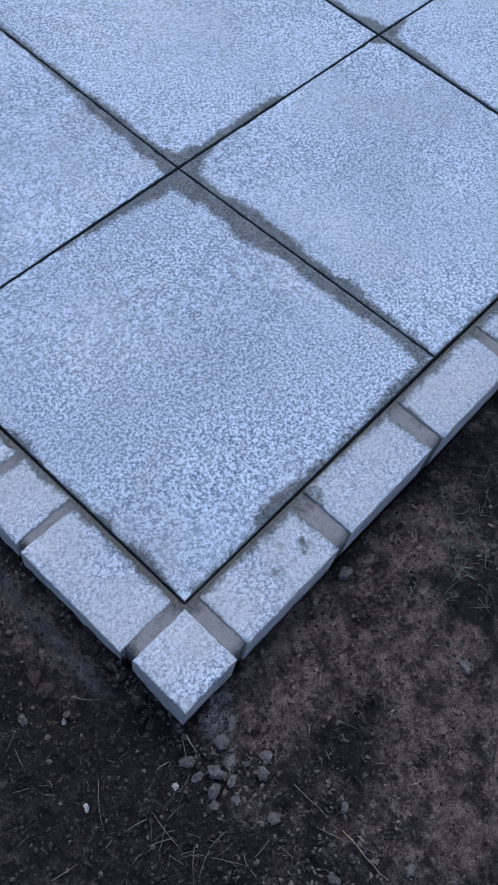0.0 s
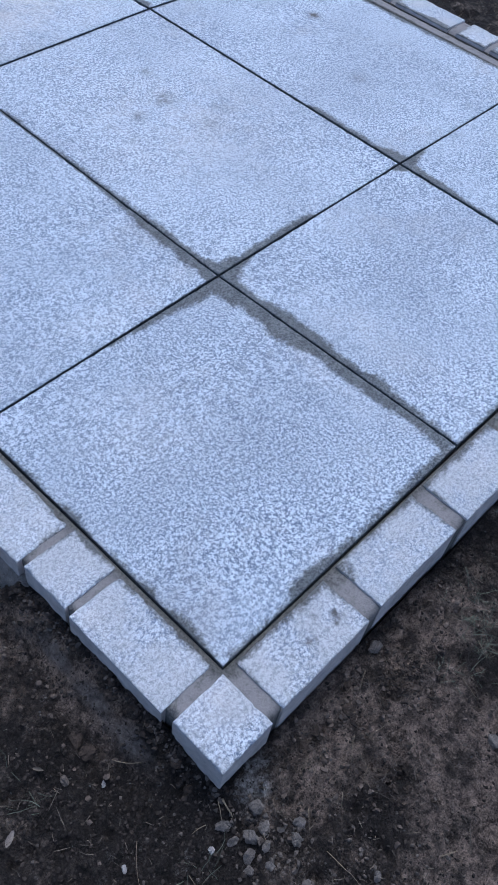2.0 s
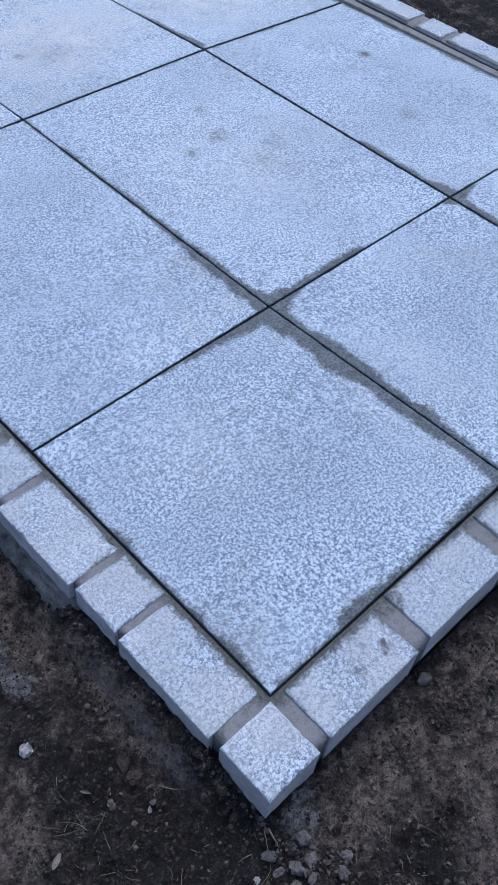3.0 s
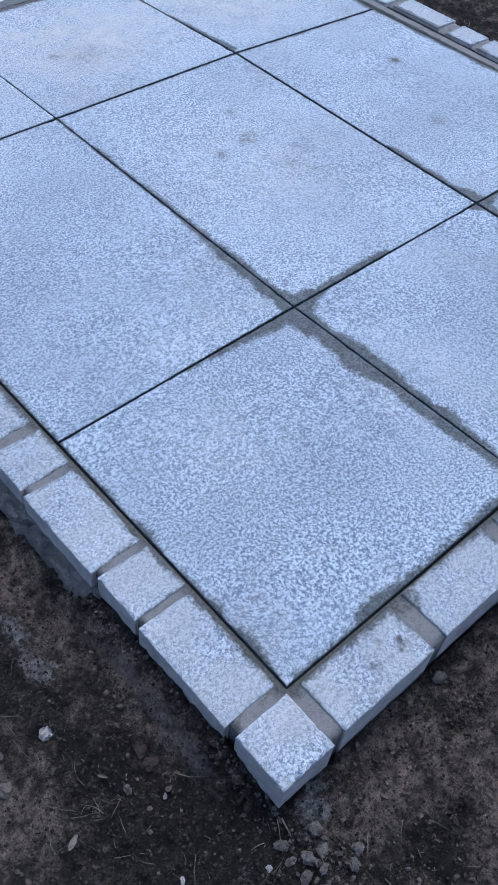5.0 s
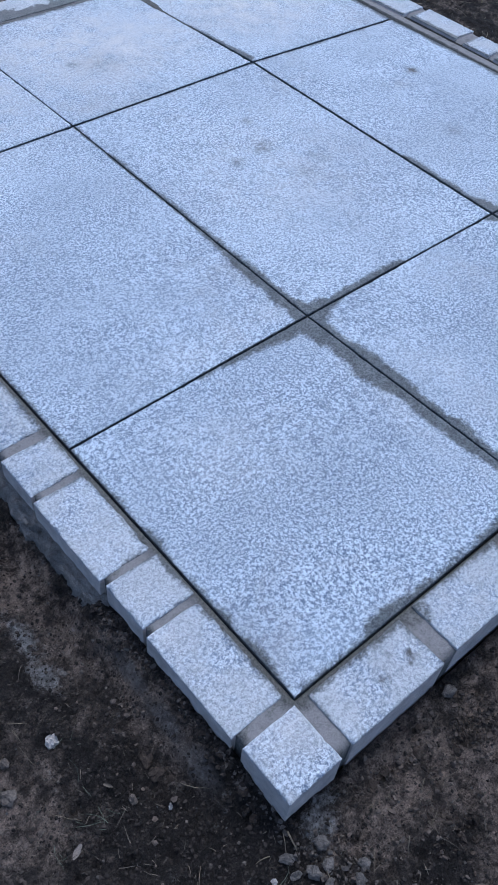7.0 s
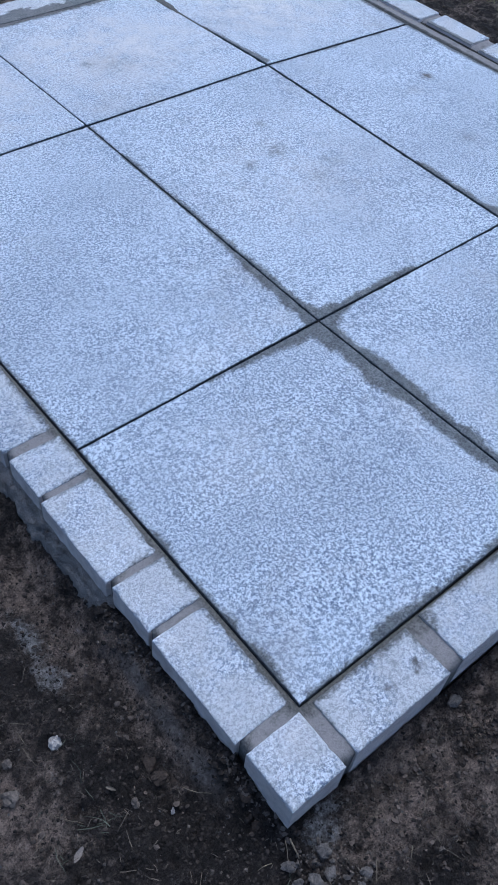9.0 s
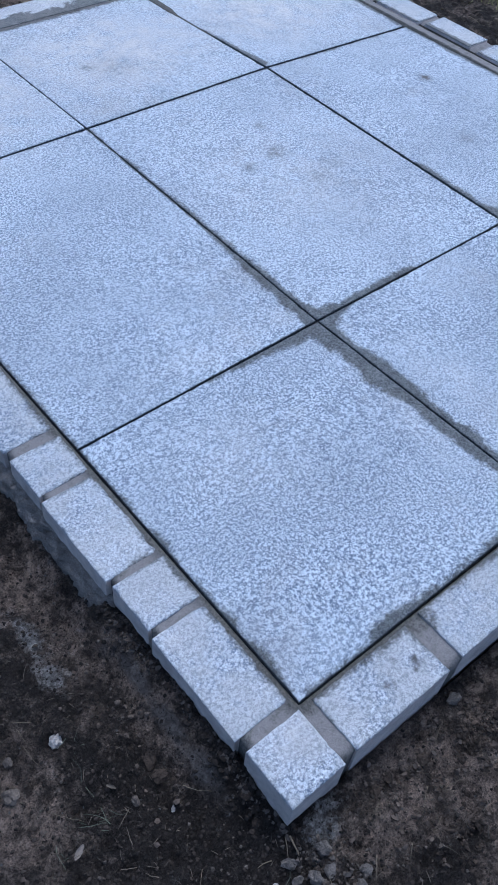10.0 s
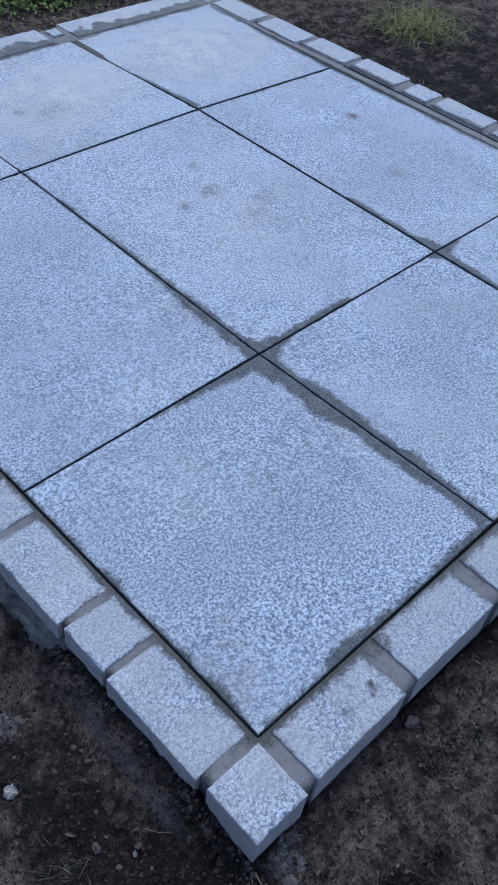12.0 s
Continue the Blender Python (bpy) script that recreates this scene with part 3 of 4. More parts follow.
STONES = [(0.231, -0.127, 0.013), (0.246, -0.349, 0.012), (-0.087, -0.162, 0.011), (-0.137, -0.144, 0.010), (-0.137, -0.196, 0.010), (-0.097, -0.188, 0.010), (-0.118, -0.182, 0.011), (-0.150, -0.210, 0.007),
          (-0.112, -0.205, 0.008), (-0.076, -0.229, 0.009), (-0.108, -0.278, 0.008), (-0.105, -0.385, 0.011), (-0.032, -0.340, 0.007), (-0.030, -0.453, 0.008), (-0.057, -0.217, 0.009), (-0.140, -0.168, 0.008), (-0.125, -0.225, 0.007),
          (-0.221, 0.290, 0.006)]
CLODS = [(-0.203, 0.070, 0.012), (-0.199, 0.098, 0.014), (-0.185, 0.052, 0.010), (-0.123, 0.060, 0.007), (-0.120, 0.110, 0.006), (-0.124, 0.155, 0.007), (-0.122, 0.190, 0.006), (-0.125, 0.020, 0.008), (-0.128, -0.040, 0.008), (-0.135, -0.075, 0.007),
         (0.33, -0.27, 0.011), (0.17, -0.20, 0.008), (0.12, -0.16, 0.009), (0.06, -0.145, 0.010), (0.03, -0.150, 0.008), (0.15, -0.135, 0.009)]
for i, (x, y, r) in enumerate(STONES):
    loose_stone("stone", x, y, r, STONE, "small rough grey stone half sunk in dark soil", turn=i * 47)
for i, (x, y, r) in enumerate(CLODS):
    loose_stone("clod", x, y, r, CRUMB, "dark clod of dug soil lying on soil", "soil clod", squash=0.30, turn=i * 61, lift=0.10, group="clods in the soil")
loose_stone("stone", -0.296, 0.203, 0.0115, PALE_STONE, "white knobbly stone lying on dark soil", turn=20, lift=0.6)
for x, y, r in ((-0.268, -0.088, 0.005), (-0.213, 0.020, 0.0045), (-0.169, -0.155, 0.0045)):
    loose_stone("stone", x, y, r, PALE_STONE, "tiny pale stone chip lying on dark soil", turn=r * 9000, lift=0.6)
for x, y, r in ((-0.252, 0.058, 0.008), (-0.388, 0.170, 0.011), (-0.367, 0.218, 0.008)):
    loose_stone("stone", x, y, r, GRIT, "grey-brown stone lying on dark soil", turn=r * 9000, lift=0.4)


def scatter(name, count, areas, size, mat, label, category, seed, keep_off=0.012):
    """Grit and crumbs too small to count, in one mesh."""
    r = random.Random(seed)
    shapes = []
    for k in range(5):
        bm = lump(1.0, k * 3.3 + seed, 0.65, 1, 1.0)
        shapes.append(([v.co.copy() for v in bm.verts], [[v.index for v in f.verts] for f in bm.faces]))
        bm.free()
    verts, faces = [], []
    while count > 0:
        a, b, rx, ry = r.choice(areas)
        x, y = r.gauss(a, rx), r.gauss(b, ry)
        if near_patio(x, y) < keep_off:
            continue
        count -= 1
        s = size * r.uniform(0.2, 1.0) ** 3 + 0.0006
        co, fa = r.choice(shapes)
        m = pose(x, y, ground_height(x, y) + s * 0.25, r.uniform(-30, 30), r.uniform(-30, 30), r.uniform(0, 360))
        base = len(verts)
        verts += [m @ (c * s) for c in co]
        faces += [[base + i for i in f] for f in fa]
    return tagged(mesh_object(name, verts, faces, mat, None, "", False), label, category, kind="stuff")


scatter("gravel", 700, [(-0.11, -0.20, 0.030, 0.035), (-0.10, -0.28, 0.05, 0.05), (-0.09, -0.37, 0.07, 0.06), (-0.05, -0.45, 0.08, 0.05)], 0.0050, GRIT, "grey gravel and mortar crumbs strewn on soil", "gravel", 3, 0.02)
scatter("soil_crumbs", 9000, [(-0.3, 0.1, 0.14, 0.22), (-0.28, 0.0, 0.10, 0.12), (-0.2, -0.25, 0.12, 0.1), (-0.1, -0.33, 0.12, 0.10), (-0.25, 0.4, 0.08, 0.2)], 0.0030, LOOSE, "dark crumbs of dug soil", "soil", 5, 0.006)
scatter("soil_crumbs", 1800, [(0.25, -0.33, 0.22, 0.13), (0.2, -0.17, 0.2, 0.05)], 0.0036, LOOSE, "dark crumbs lying on packed soil", "soil", 4, 0.006)
scatter("soil_crumbs", 420, [(0.199, -0.190, 0.016, 0.016), (0.09, -0.282, 0.025, 0.020), (0.24, -0.20, 0.02, 0.012)], 0.0048, CRUMB, "heap of black soil crumbs on packed soil", "soil", 6)
CLAY = leafy("clay_clod", (0.022, 0.017, 0.014), (0.150, 0.117, 0.092), 0.95)
scatter("soil_clods", 420, [(0.15, -0.16, 0.16, 0.03), (0.06, -0.20, 0.08, 0.04), (0.14, -0.27, 0.12, 0.06), (0.30, -0.20, 0.10, 0.03)], 0.0050, CLAY, "small brown clods on packed soil", "soil", 19, 0.012)
scatter("soil_clods", 120, [(-0.20, 0.22, 0.05, 0.10), (-0.28, 0.05, 0.10, 0.10)], 0.0045, CLAY, "small brown clods on dug soil", "soil", 20, 0.05)
scatter("mortar_crumbs", 260, [(-0.118, 0.10, 0.008, 0.12), (-0.120, -0.03, 0.010, 0.05), (-0.13, 0.28, 0.012, 0.05)], 0.0045, GRIT, "grey mortar crumbs fallen along the edging setts", "mortar", 17, 0.006)
scatter("soil_crumbs", 500, [(-0.118, 0.10, 0.008, 0.12), (-0.122, -0.03, 0.010, 0.05), (-0.13, 0.30, 0.012, 0.05)], 0.0048, LOOSE, "dark crumbs fallen along the edging setts", "soil", 7, 0.006)
scatter("grit", 420, [(-0.3, 0.1, 0.12, 0.2), (0.1, -0.4, 0.25, 0.15), (-0.2, -0.15, 0.1, 0.1)], 0.0032, GRIT, "scattered pale grit on dark soil", "gravel", 8)
FAR_CLOD = earthy("rough_clod", (0.018, 0.014, 0.010), (0.12, 0.092, 0.068), 30.0, 0.95, 0.002)
scatter("soil_clods", 900, [(2.3, 1.9, 0.2, 0.5), (2.6, 2.3, 0.4, 0.3), (1.2, 2.5, 0.5, 0.12), (1.9, 2.5, 0.2, 0.15)], 0.012, FAR_CLOD, "dark clods of soil beside the paving", "soil", 9)


# ---- grass and litter ----
def blade(verts, faces, base, heading, lean, length, width, curl, r, wander=0.2):
    """One blade: a folded, tapering ribbon that bends over."""
    seg = 5
    d = Vector((math.cos(heading), math.sin(heading), 0))
    side = Vector((-d.y, d.x, 0))
    p, up = Vector(base), lean
    start = len(verts)
    for k in range(seg + 1):
        t = k / seg
        w = width * (1 - t) ** 0.6 * 0.5 + 0.0002
        verts += [p - side * w, p + Vector((0, 0, -w * 0.7)), p + side * w]
        up -= curl / seg
        heading += r.gauss(0, wander)
        d = Vector((math.cos(heading), math.sin(heading), 0))
        p = p + (d * math.cos(up) + Vector((0, 0, math.sin(up)))) * (length / seg) + side * r.uniform(-0.012, 0.012) * length
    for k in range(seg):
        a = start + 3 * k
        faces += [(a, a + 1, a + 4, a + 3), (a + 1, a + 2, a + 5, a + 4)]


def tuft(name, x, y, count, spread, length, width, mat, label, seed, lean=(0.3, 1.2), curl=(0.3, 1.5), kind="stuff"):
    r = random.Random(seed)
    verts, faces = [], []
    for _ in range(count):
        a, b = r.gauss(x, spread), r.gauss(y, spread)
        if near_patio(a, b) < 0.015:
            continue
        blade(verts, faces, (a, b, ground_height(a, b) - 0.003), r.uniform(0, 6.3), r.uniform(*lean), length * r.uniform(0.4, 1.1), width * r.uniform(0.6, 1.2), r.uniform(*curl), r)
    return tagged(mesh_object(name, verts, faces, mat), label, "grass", "", kind)


for i, (x, y, n, s, l) in enumerate([(0.585, -0.215, 110, 0.035, 0.06), (0.417, -0.217, 130, 0.028, 0.05), (0.34, -0.27, 60, 0.035, 0.05), (0.425, -0.34, 60, 0.035, 0.06), (0.70, -0.26, 60, 0.05, 0.07), (-0.213, -0.177, 34, 0.016, 0.045), (-0.185, -0.262, 40, 0.022, 0.045), (-0.335, 0.085, 30, 0.022, 0.045), (-0.285, 0.182, 9, 0.006, 0.028)]):
    tuft("grass_tuft", x, y, n, s, l, 0.0008, TUFT, "sparse dull green grass tuft in dark soil", i, (0.0, 0.7), (0.1, 1.0))


def stalk(x, y, length, heading, mat, thick, label, bend=0.10, name="straw", category="straw", seed=0):
    """A dry stalk lying on the soil: a bent, tapering rod."""
    verts, faces, seg = [], [], 6
    px, py, h = x, y, heading
    r = random.Random(seed)
    for k in range(seg + 1):
        rad = thick * (1 - 0.5 * k / seg)
        z = ground_height(px, py) + rad + 0.002 + 0.004 * math.sin(math.pi * k / seg)
        for c in range(5):
            q = c * 2 * math.pi / 5
            verts.append((px - math.sin(h) * rad * math.cos(q) - x, py + math.cos(h) * rad * math.cos(q) - y, z + rad * math.sin(q)))
        px, py = px + math.cos(h) * length / seg, py + math.sin(h) * length / seg
        h += bend * r.uniform(-0.3, 1.0)
    for k in range(seg):
        for c in range(5):
            a, b = k * 5 + c, k * 5 + (c + 1) % 5
            faces.append((a, b, b + 5, a + 5))
    faces += [tuple(range(4, -1, -1)), tuple(range(seg * 5, seg * 5 + 5))]
    ob = mesh_object(name, verts, faces, mat)
    ob.location = (x, y, 0)
    return tagged(ob, label, category, "dry litter on the soil")


STRAWS = [(0.187, -0.141, 0.044, -2.87, 0.0005), (0.097, -0.193, 0.046, -2.66, 0.0005), (-0.004, -0.173, 0.027, 0.18, 0.0007), (0.000, -0.172, 0.018, -0.26, 0.0005), (0.058, -0.243, 0.027, 0.31, 0.0006),
          (0.058, -0.237, 0.022, -1.94, 0.0006), (0.018, -0.234, 0.024, -2.60, 0.0008), (-0.031, -0.212, 0.034, -2.39, 0.0006), (0.052, -0.388, 0.030, -0.51, 0.0011), (-0.056, -0.269, 0.064, -1.62, 0.0006),
          (-0.076, -0.327, 0.099, -1.28, 0.0006), (-0.054, -0.356, 0.083, -1.75, 0.0013), (-0.047, -0.374, 0.014, -1.66, 0.0014), (0.163, -0.459, 0.104, -2.60, 0.0005), (0.113, -0.210, 0.039, -0.30, 0.0005),
          (0.294, -0.255, 0.039, -1.98, 0.0006), (0.040, -0.335, 0.022, -0.81, 0.0005), (0.359, -0.308, 0.024, -2.65, 0.0006), (0.363, -0.239, 0.030, -2.04, 0.0007), (-0.184, 0.036, 0.045, -1.10, 0.0008),
          (-0.233, -0.074, 0.069, -2.38, 0.0005), (-0.153, -0.127, 0.022, 2.86, 0.0007), (-0.118, -0.116, 0.030, -2.23, 0.0008), (-0.113, -0.119, 0.028, -2.00, 0.0016), (-0.356, -0.120, 0.037, -0.38, 0.0006),
          (-0.100, -0.183, 0.030, -2.08, 0.0005), (-0.213, -0.156, 0.064, -1.74, 0.0005), (-0.204, -0.225, 0.045, -2.53, 0.0006), (-0.196, -0.253, 0.045, -1.04, 0.0005), (-0.161, -0.291, 0.030, -0.09, 0.0007),
          (-0.334, 0.263, 0.029, -0.66, 0.0006), (-0.333, 0.252, 0.026, -1.52, 0.0006), (-0.338, 0.223, 0.036, -1.51, 0.0005), (-0.357, 0.121, 0.053, -1.04, 0.0005)]
for i, (x, y, l, h, th) in enumerate(STRAWS):
    stalk(x, y, l, h, DRY, th, "thin pale dry stalk lying on dark soil", seed=i)


def litter(name, count, areas, length, mat, label, seed, width=0.0008):
    r = random.Random(seed)
    verts, faces = [], []
    for _ in range(count):
        a, b, rx, ry = r.choice(areas)
        x, y = r.gauss(a, rx), r.gauss(b, ry)
        if near_patio(x, y) < 0.02:
            continue
        blade(verts, faces, (x, y, ground_height(x, y) + 0.003), r.uniform(0, 6.3), r.uniform(0.0, 0.35), length * r.uniform(0.3, 1.1), width * r.uniform(0.6, 1.2), r.uniform(0.1, 0.9), r, 0.12)
    return tagged(mesh_object(name, verts, faces, mat), label, "litter", "", "stuff")


litter("dry_litter", 130, [(-0.33, 0.12, 0.10, 0.18), (-0.1, -0.33, 0.15, 0.12), (0.25, -0.35, 0.22, 0.12), (0.5, -0.28, 0.2, 0.1)], 0.034, DULL, "dry grass and fibres strewn on soil", 12)
litter("dry_litter", 1500, [(2.35, 1.9, 0.22, 0.4), (2.5, 2.3, 0.3, 0.3), (1.3, 2.5, 0.5, 0.10), (2.9, 2.4, 0.4, 0.4)], 0.07, DRY, "dry stalks strewn on rough soil", 13, 0.0022)

litter("dry_fibres", 420, [(-0.30, 0.05, 0.12, 0.20), (-0.08, -0.36, 0.10, 0.08), (-0.30, -0.05, 0.10, 0.10), (0.20, -0.32, 0.18, 0.13)], 0.013, DULL, "short dry fibres strewn on soil", 15, 0.0006)


def dry_leaf(x, y, length, width, turn, mat, label):
    """A curled dead leaf: a tapered, cupped sheet with two sides."""
    verts, faces, n, m = [], [], 10, 4
    for under in (0, 1):
        for k in range(n + 1):
            t = k / n
            w = width * 0.5 * math.sin(math.pi * (0.04 + 0.93 * t)) ** 0.7 * (1 + 0.35 * noise.noise(Vector((t * 9, y * 50, x * 50))))
            for c in range(m + 1):
                q = 2 * c / m - 1
                verts.append(((t - 0.5) * length, q * w, 0.002 + w * 0.6 * q * q + length * 0.16 * t * t + 0.0012 * noise.noise(Vector((t * 5, q * 2, x * 40))) - 0.0005 * under))
    step = (n + 1) * (m + 1)
    for k in range(n):
        for c in range(m):
            a = k * (m + 1) + c
            faces += [(a, a + m + 1, a + m + 2, a + 1), (step + a, step + a + 1, step + a + m + 2, step + a + m + 1)]
    ob = mesh_object("dry_leaf", verts, faces, mat)
    ob.matrix_basis = pose(x, y, ground_height(x, y) + 0.002, 0, 0, turn)
    return tagged(ob, label, "leaf", "dry litter on the soil")


DEAD_LEAF = earthy("dead_leaf", (0.13, 0.108, 0.088), (0.36, 0.305, 0.25), 90.0, 0.8, 0.001)
dry_leaf(-0.353, 0.046, 0.022, 0.009, 25, DEAD_LEAF, "pale dead leaf curled up on dark soil")
dry_leaf(-0.270, 0.093, 0.016, 0.005, -57, DULL, "small grey dead leaf lying on dark soil")
# ---- beyond the paving ----
tuft("grass_tuft", 2.50, 1.66, 340, 0.065, 0.20, 0.0026, BRIGHT, "arching yellow-green grass tuft in bare soil", 31, (0.4, 1.4), (0.8, 2.2))
tuft("grass_tuft", 2.75, 2.35, 260, 0.25, 0.08, 0.003, TUFT, "thin short grass in rough soil", 33)
tuft("grass_tuft", 2.9, 2.95, 700, 0.30, 0.10, 0.004, BRIGHT, "low green grass at the edge of bare soil", 35)
tuft("grass_tuft", 3.42, 2.08, 900, 0.16, 0.15, 0.003, BRIGHT, "green grass tuft beside a pale stone", 37)


def weeds(x, y, rx, ry, count, leaf, seed, mat, label):
    """Low weeds: many small cupped leaves on short stems."""
    r = random.Random(seed)
    verts, faces = [], []
    for _ in range(count):
        a, b = r.gauss(x, rx), r.gauss(y, ry)
        if near_patio(a, b) < 0.05:
            continue
        z = ground_height(a, b) + r.uniform(0.005, 0.07) * (0.6 + 0.6 * fbm(a, b, 6, 2.0))
        s = leaf * r.uniform(0.4, 1.1)
        m = pose(a, b, z, r.uniform(-45, 45), r.uniform(-45, 45), r.uniform(0, 360))
        base = len(verts)
        for u, v, w in ((0, -1.0, 0), (0.55, -0.35, 0.14), (0.5, 0.4, 0.14), (0, 1.0, -0.1), (-0.5, 0.4, 0.14), (-0.55, -0.35, 0.14), (0, 0, 0)):
            verts.append(m @ Vector((u * s, v * s, w * s)))
        faces += [(base + 6, base + k, base + (k + 1) % 6) for k in range(6)]
    return tagged(mesh_object("weeds", verts, faces, mat), label, "weeds", "", "stuff")


weeds(1.45, 2.78, 0.19, 0.13, 6000, 0.0095, 41, WEED, "low green weeds growing beyond the paving")
weeds(1.12, 2.90, 0.22, 0.12, 1800, 0.011, 43, WEED, "low green weeds growing beyond the paving")


def rough_block(name, x, y, w, d, h, turn, z, mat, label, category, seed, bite=0.12):
    """A weathered block: a box with broken corners and uneven faces."""
    bm = bmesh.new()
    bmesh.ops.create_cube(bm, size=1.0)
    bmesh.ops.subdivide_edges(bm, edges=bm.edges[:], cuts=5, use_grid_fill=True)
    for v in bm.verts:
        p = v.co
        corner = max(0.0, abs(p.x) + abs(p.y) + abs(p.z) * 0.6 - 1.0)
        k = 1 - bite * corner * (1 + noise.noise(p * 4 + Vector((seed, 0, 0))))
        n = 0.05 * noise.noise(p * 3 + Vector((0, seed, 0)))
        v.co = Vector((p.x * k * w + n * w, p.y * k * d + n * d, (p.z * k + n) * h))
    me = bpy.data.meshes.new(name)
    bm.to_mesh(me)
    bm.free()
    me.materials.append(mat)
    ob = new(name, me)
    ob.matrix_basis = pose(x, y, z + h / 2, 0, 0, turn)
    return tagged(ob, label, category)


BLOCK = earthy("weathered_block", (0.15, 0.112, 0.082), (0.46, 0.36, 0.27), 14.0, 0.85, 0.004)
BARK = earthy("bark", (0.05, 0.042, 0.034), (0.26, 0.22, 0.18), 26.0, 0.9, 0.008)
PATH_GREY = earthy("worn_concrete", (0.14, 0.128, 0.115), (0.29, 0.27, 0.245), 9.0, 0.8, 0.002)


def zg(x, y):
    return ground_height(x, y) - 0.012


rough_block("stone_block", 1.885, 2.835, 0.22, 0.31, 0.045, -27, -0.055, BLOCK, "flat pale brown weathered stone block on broken stones", "stone", 2.0)
rough_block("flat_stone", 1.74, 2.60, 0.20, 0.11, 0.035, -35, zg(1.74, 2.60), BLOCK, "thin broken pale stone slab lying on soil", "stone", 6.0, 0.5)
rough_block("flat_stone", 1.83, 2.70, 0.20, 0.16, 0.035, 15, zg(1.83, 2.70), BLOCK, "thin broken pale stone slab under a block", "stone", 8.0, 0.4)
loose_stone("rock", 2.00, 2.56, 0.085, PALE_STONE, "pale grey angular rock beside the paving", "rock", 0.55, 3, 20, 0.4, "rocks beyond the paving")
loose_stone("rock", 2.02, 2.72, 0.07, STONE, "grey angular rock beside the paving", "rock", 0.5, 3, 60, 0.4, "rocks beyond the paving")
loose_stone("rock", 3.32, 2.20, 0.13, PALE_STONE, "pale bluish rock in grass at the edge of the soil", "rock", 0.5, 3, 75, 0.4, "rocks beyond the paving")
loose_stone("stone", 1.026, 2.478, 0.022, PALE_STONE, "white stone chip lying on dark soil", "stone", 0.4, 2, 10, 0.6)
rough_block("concrete_slab", 3.04, 2.56, 0.50, 0.24, 0.03, -32, zg(3.04, 2.56) - 0.012, PATH_GREY, "worn pale grey concrete slab sunk in soil", "concrete", 12.0, 0.5)


def log(name, a, b, radius, mat, label, category, seed, upright=False):
    """A knotty trunk piece between two places, with closed, slightly uneven ends."""
    a, b = Vector(a), Vector(b)
    q = (b - a).to_track_quat("Z", "Y")
    verts, faces, n, m = [], [], 18, 14
    for k in range(m + 1):
        t = k / m
        for c in range(n):
            g = c * 2 * math.pi / n
            r = radius * (1 + 0.16 * noise.noise(Vector((math.cos(g) * 1.5, math.sin(g) * 1.5, t * 5 + seed))) + 0.06 * noise.noise(Vector((math.cos(g) * 6, math.sin(g) * 6, t * 3 + seed))))
            verts.append(q @ Vector((math.cos(g) * r, math.sin(g) * r, (b - a).length * t)))
    for k in range(m):
        for c in range(n):
            u, v = k * n + c, k * n + (c + 1) % n
            faces.append((u, v, v + n, u + n))
    faces += [tuple(range(n - 1, -1, -1)), tuple(range(m * n, m * n + n))]
    ob = mesh_object(name, verts, faces, mat)
    ob.location = a
    return tagged(ob, label, category)


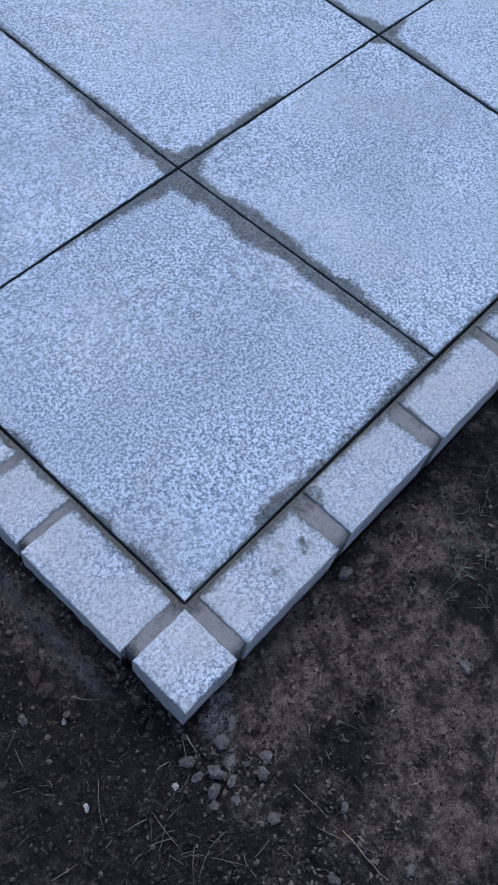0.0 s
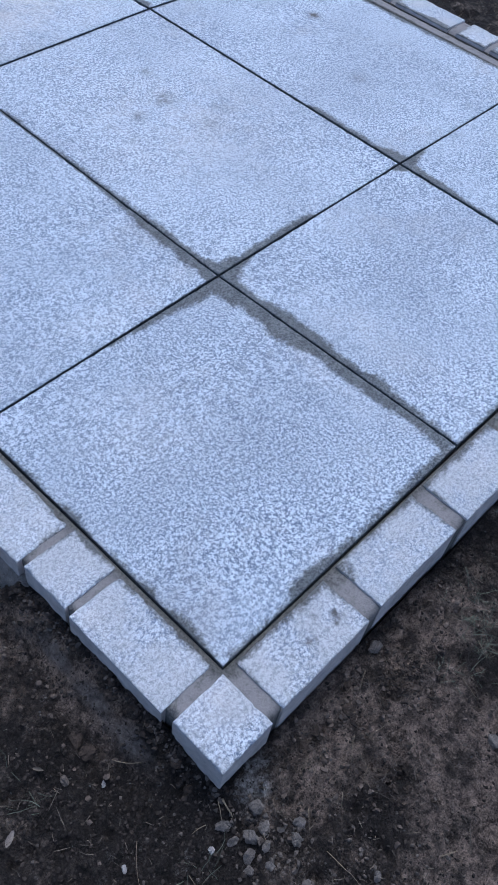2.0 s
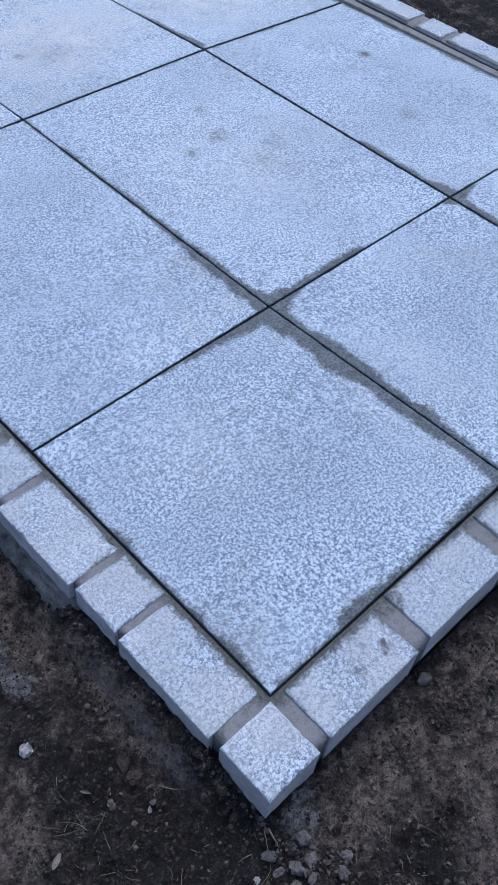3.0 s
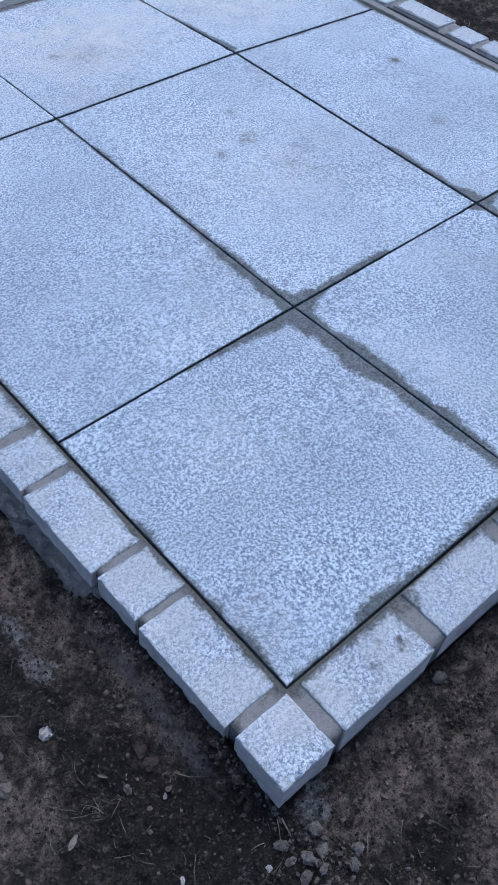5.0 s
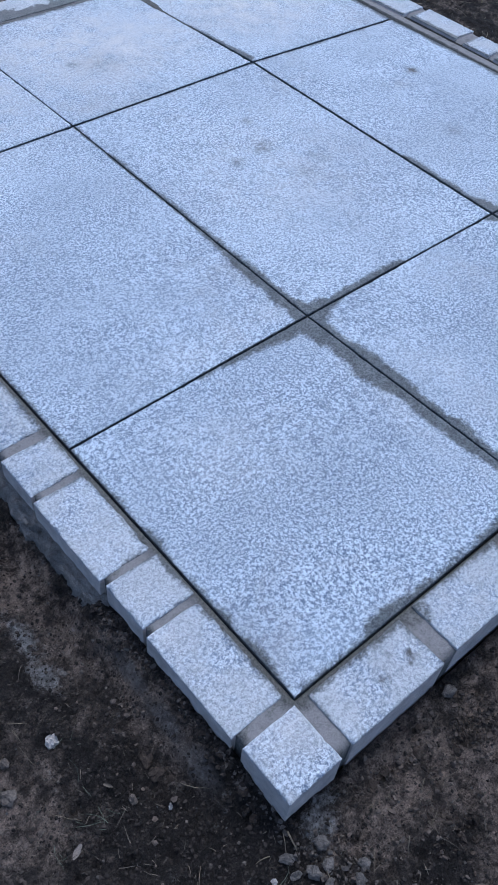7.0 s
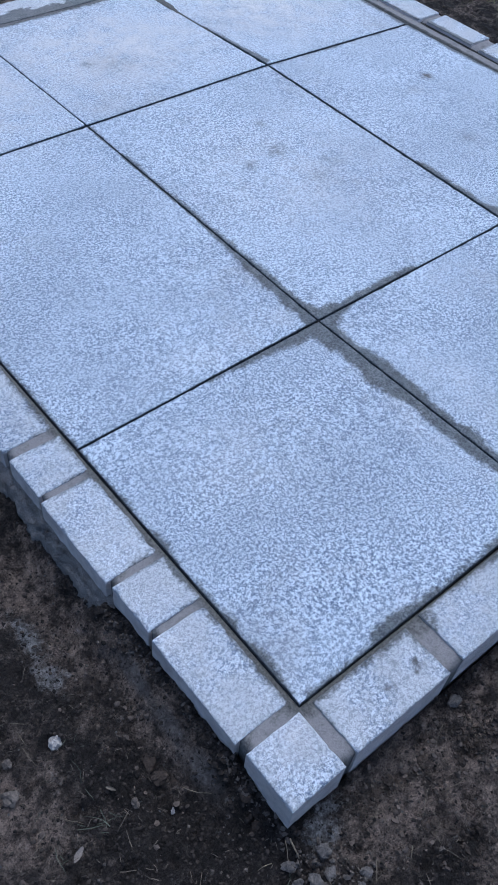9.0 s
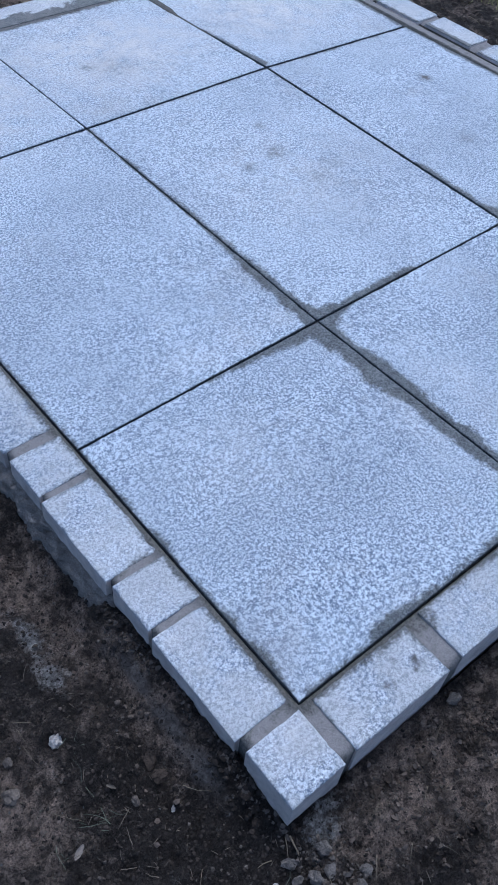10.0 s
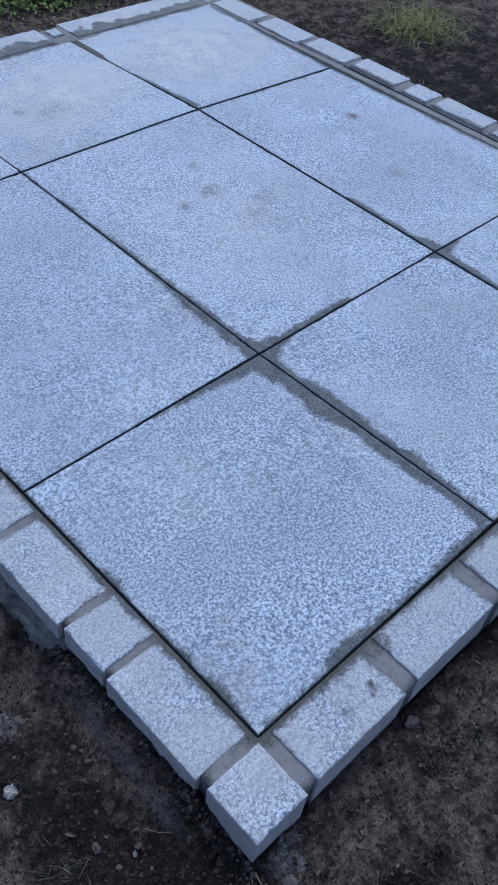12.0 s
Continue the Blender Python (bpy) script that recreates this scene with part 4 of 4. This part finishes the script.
log("log", (1.42, 2.99, -0.02), (1.90, 3.15, 0.03), 0.06, BARK, "weathered grey-brown log lying behind weeds", "log", 2.0)
log("log", (1.40, 3.38, -0.04), (1.75, 3.36, -0.02), 0.06, BARK, "weathered grey-brown log lying behind weeds", "log", 5.0)
log("wooden_post", (1.945, 2.930, -0.014), (1.965, 2.96, 0.62), 0.080, WOOD, "dark brown wooden post standing on a stone block", "post", 7.0)
log("tree_stump", (2.36, 2.88, -0.12), (2.37, 2.89, 0.10), 0.075, BARK, "short brown tree stump in rough soil", "stump", 9.0)


def leaf_plant(x, y, count, size, seed):
    """A broad-leaved weed: a rosette of stalked, folded leaves."""
    r = random.Random(seed)
    z = ground_height(x, y)
    root = tagged(new("broad_leaf_plant"), "broad-leaved green weed with ragged pale leaf edges", "plant")
    root.location = (x, y, z)
    for i in range(count):
        h = 6.283 * i / count + r.uniform(-0.4, 0.4)
        s = size * r.uniform(0.7, 1.15)
        lift = r.uniform(0.35, 1.0)
        verts, faces = [], []
        n, m = 10, 6
        for k in range(n + 1):
            t = k / n
            wide = s * 0.36 * math.sin(math.pi * min(1.0, 0.06 + t * 0.97)) ** 0.8
            out = s * (0.25 + t) * math.cos(lift * (1 - 0.9 * t))
            up = s * (0.25 + 0.75 * t) * math.sin(lift * (1 - 0.9 * t)) + 0.01
            for c in range(m + 1):
                q = 2 * c / m - 1
                wave = 0.10 * s * noise.noise(Vector((t * 6, q * 3, seed + i)))
                verts.append((out * math.cos(h) - q * wide * math.sin(h), out * math.sin(h) + q * wide * math.cos(h), up + abs(q) * wide * 0.35 + wave))
        for k in range(n):
            for c in range(m):
                a = k * (m + 1) + c
                faces.append((a, a + 1, a + m + 2, a + m + 1))
        mesh_object("leaf", verts, faces, BROAD, root)


BROAD = leafy("broad_leaf", (0.035, 0.06, 0.03), (0.12, 0.17, 0.10))
leaf_plant(1.22, 3.03, 7, 0.13, 3)
leaf_plant(1.05, 3.02, 6, 0.10, 5)
for i, (x, y, l, h, th) in enumerate([(1.17, 2.53, 0.20, 1.45, 0.004), (1.21, 2.62, 0.13, 0.4, 0.005), (1.90, 2.45, 0.13, 1.0, 0.003), (2.33, 2.12, 0.18, -0.2, 0.003), (1.80, 2.50, 0.16, 0.9, 0.003)]):
    stalk(x, y, l, h, DRY, th, "dry brown twig lying on soil", 0.1, "twig", "twig", 50 + i)
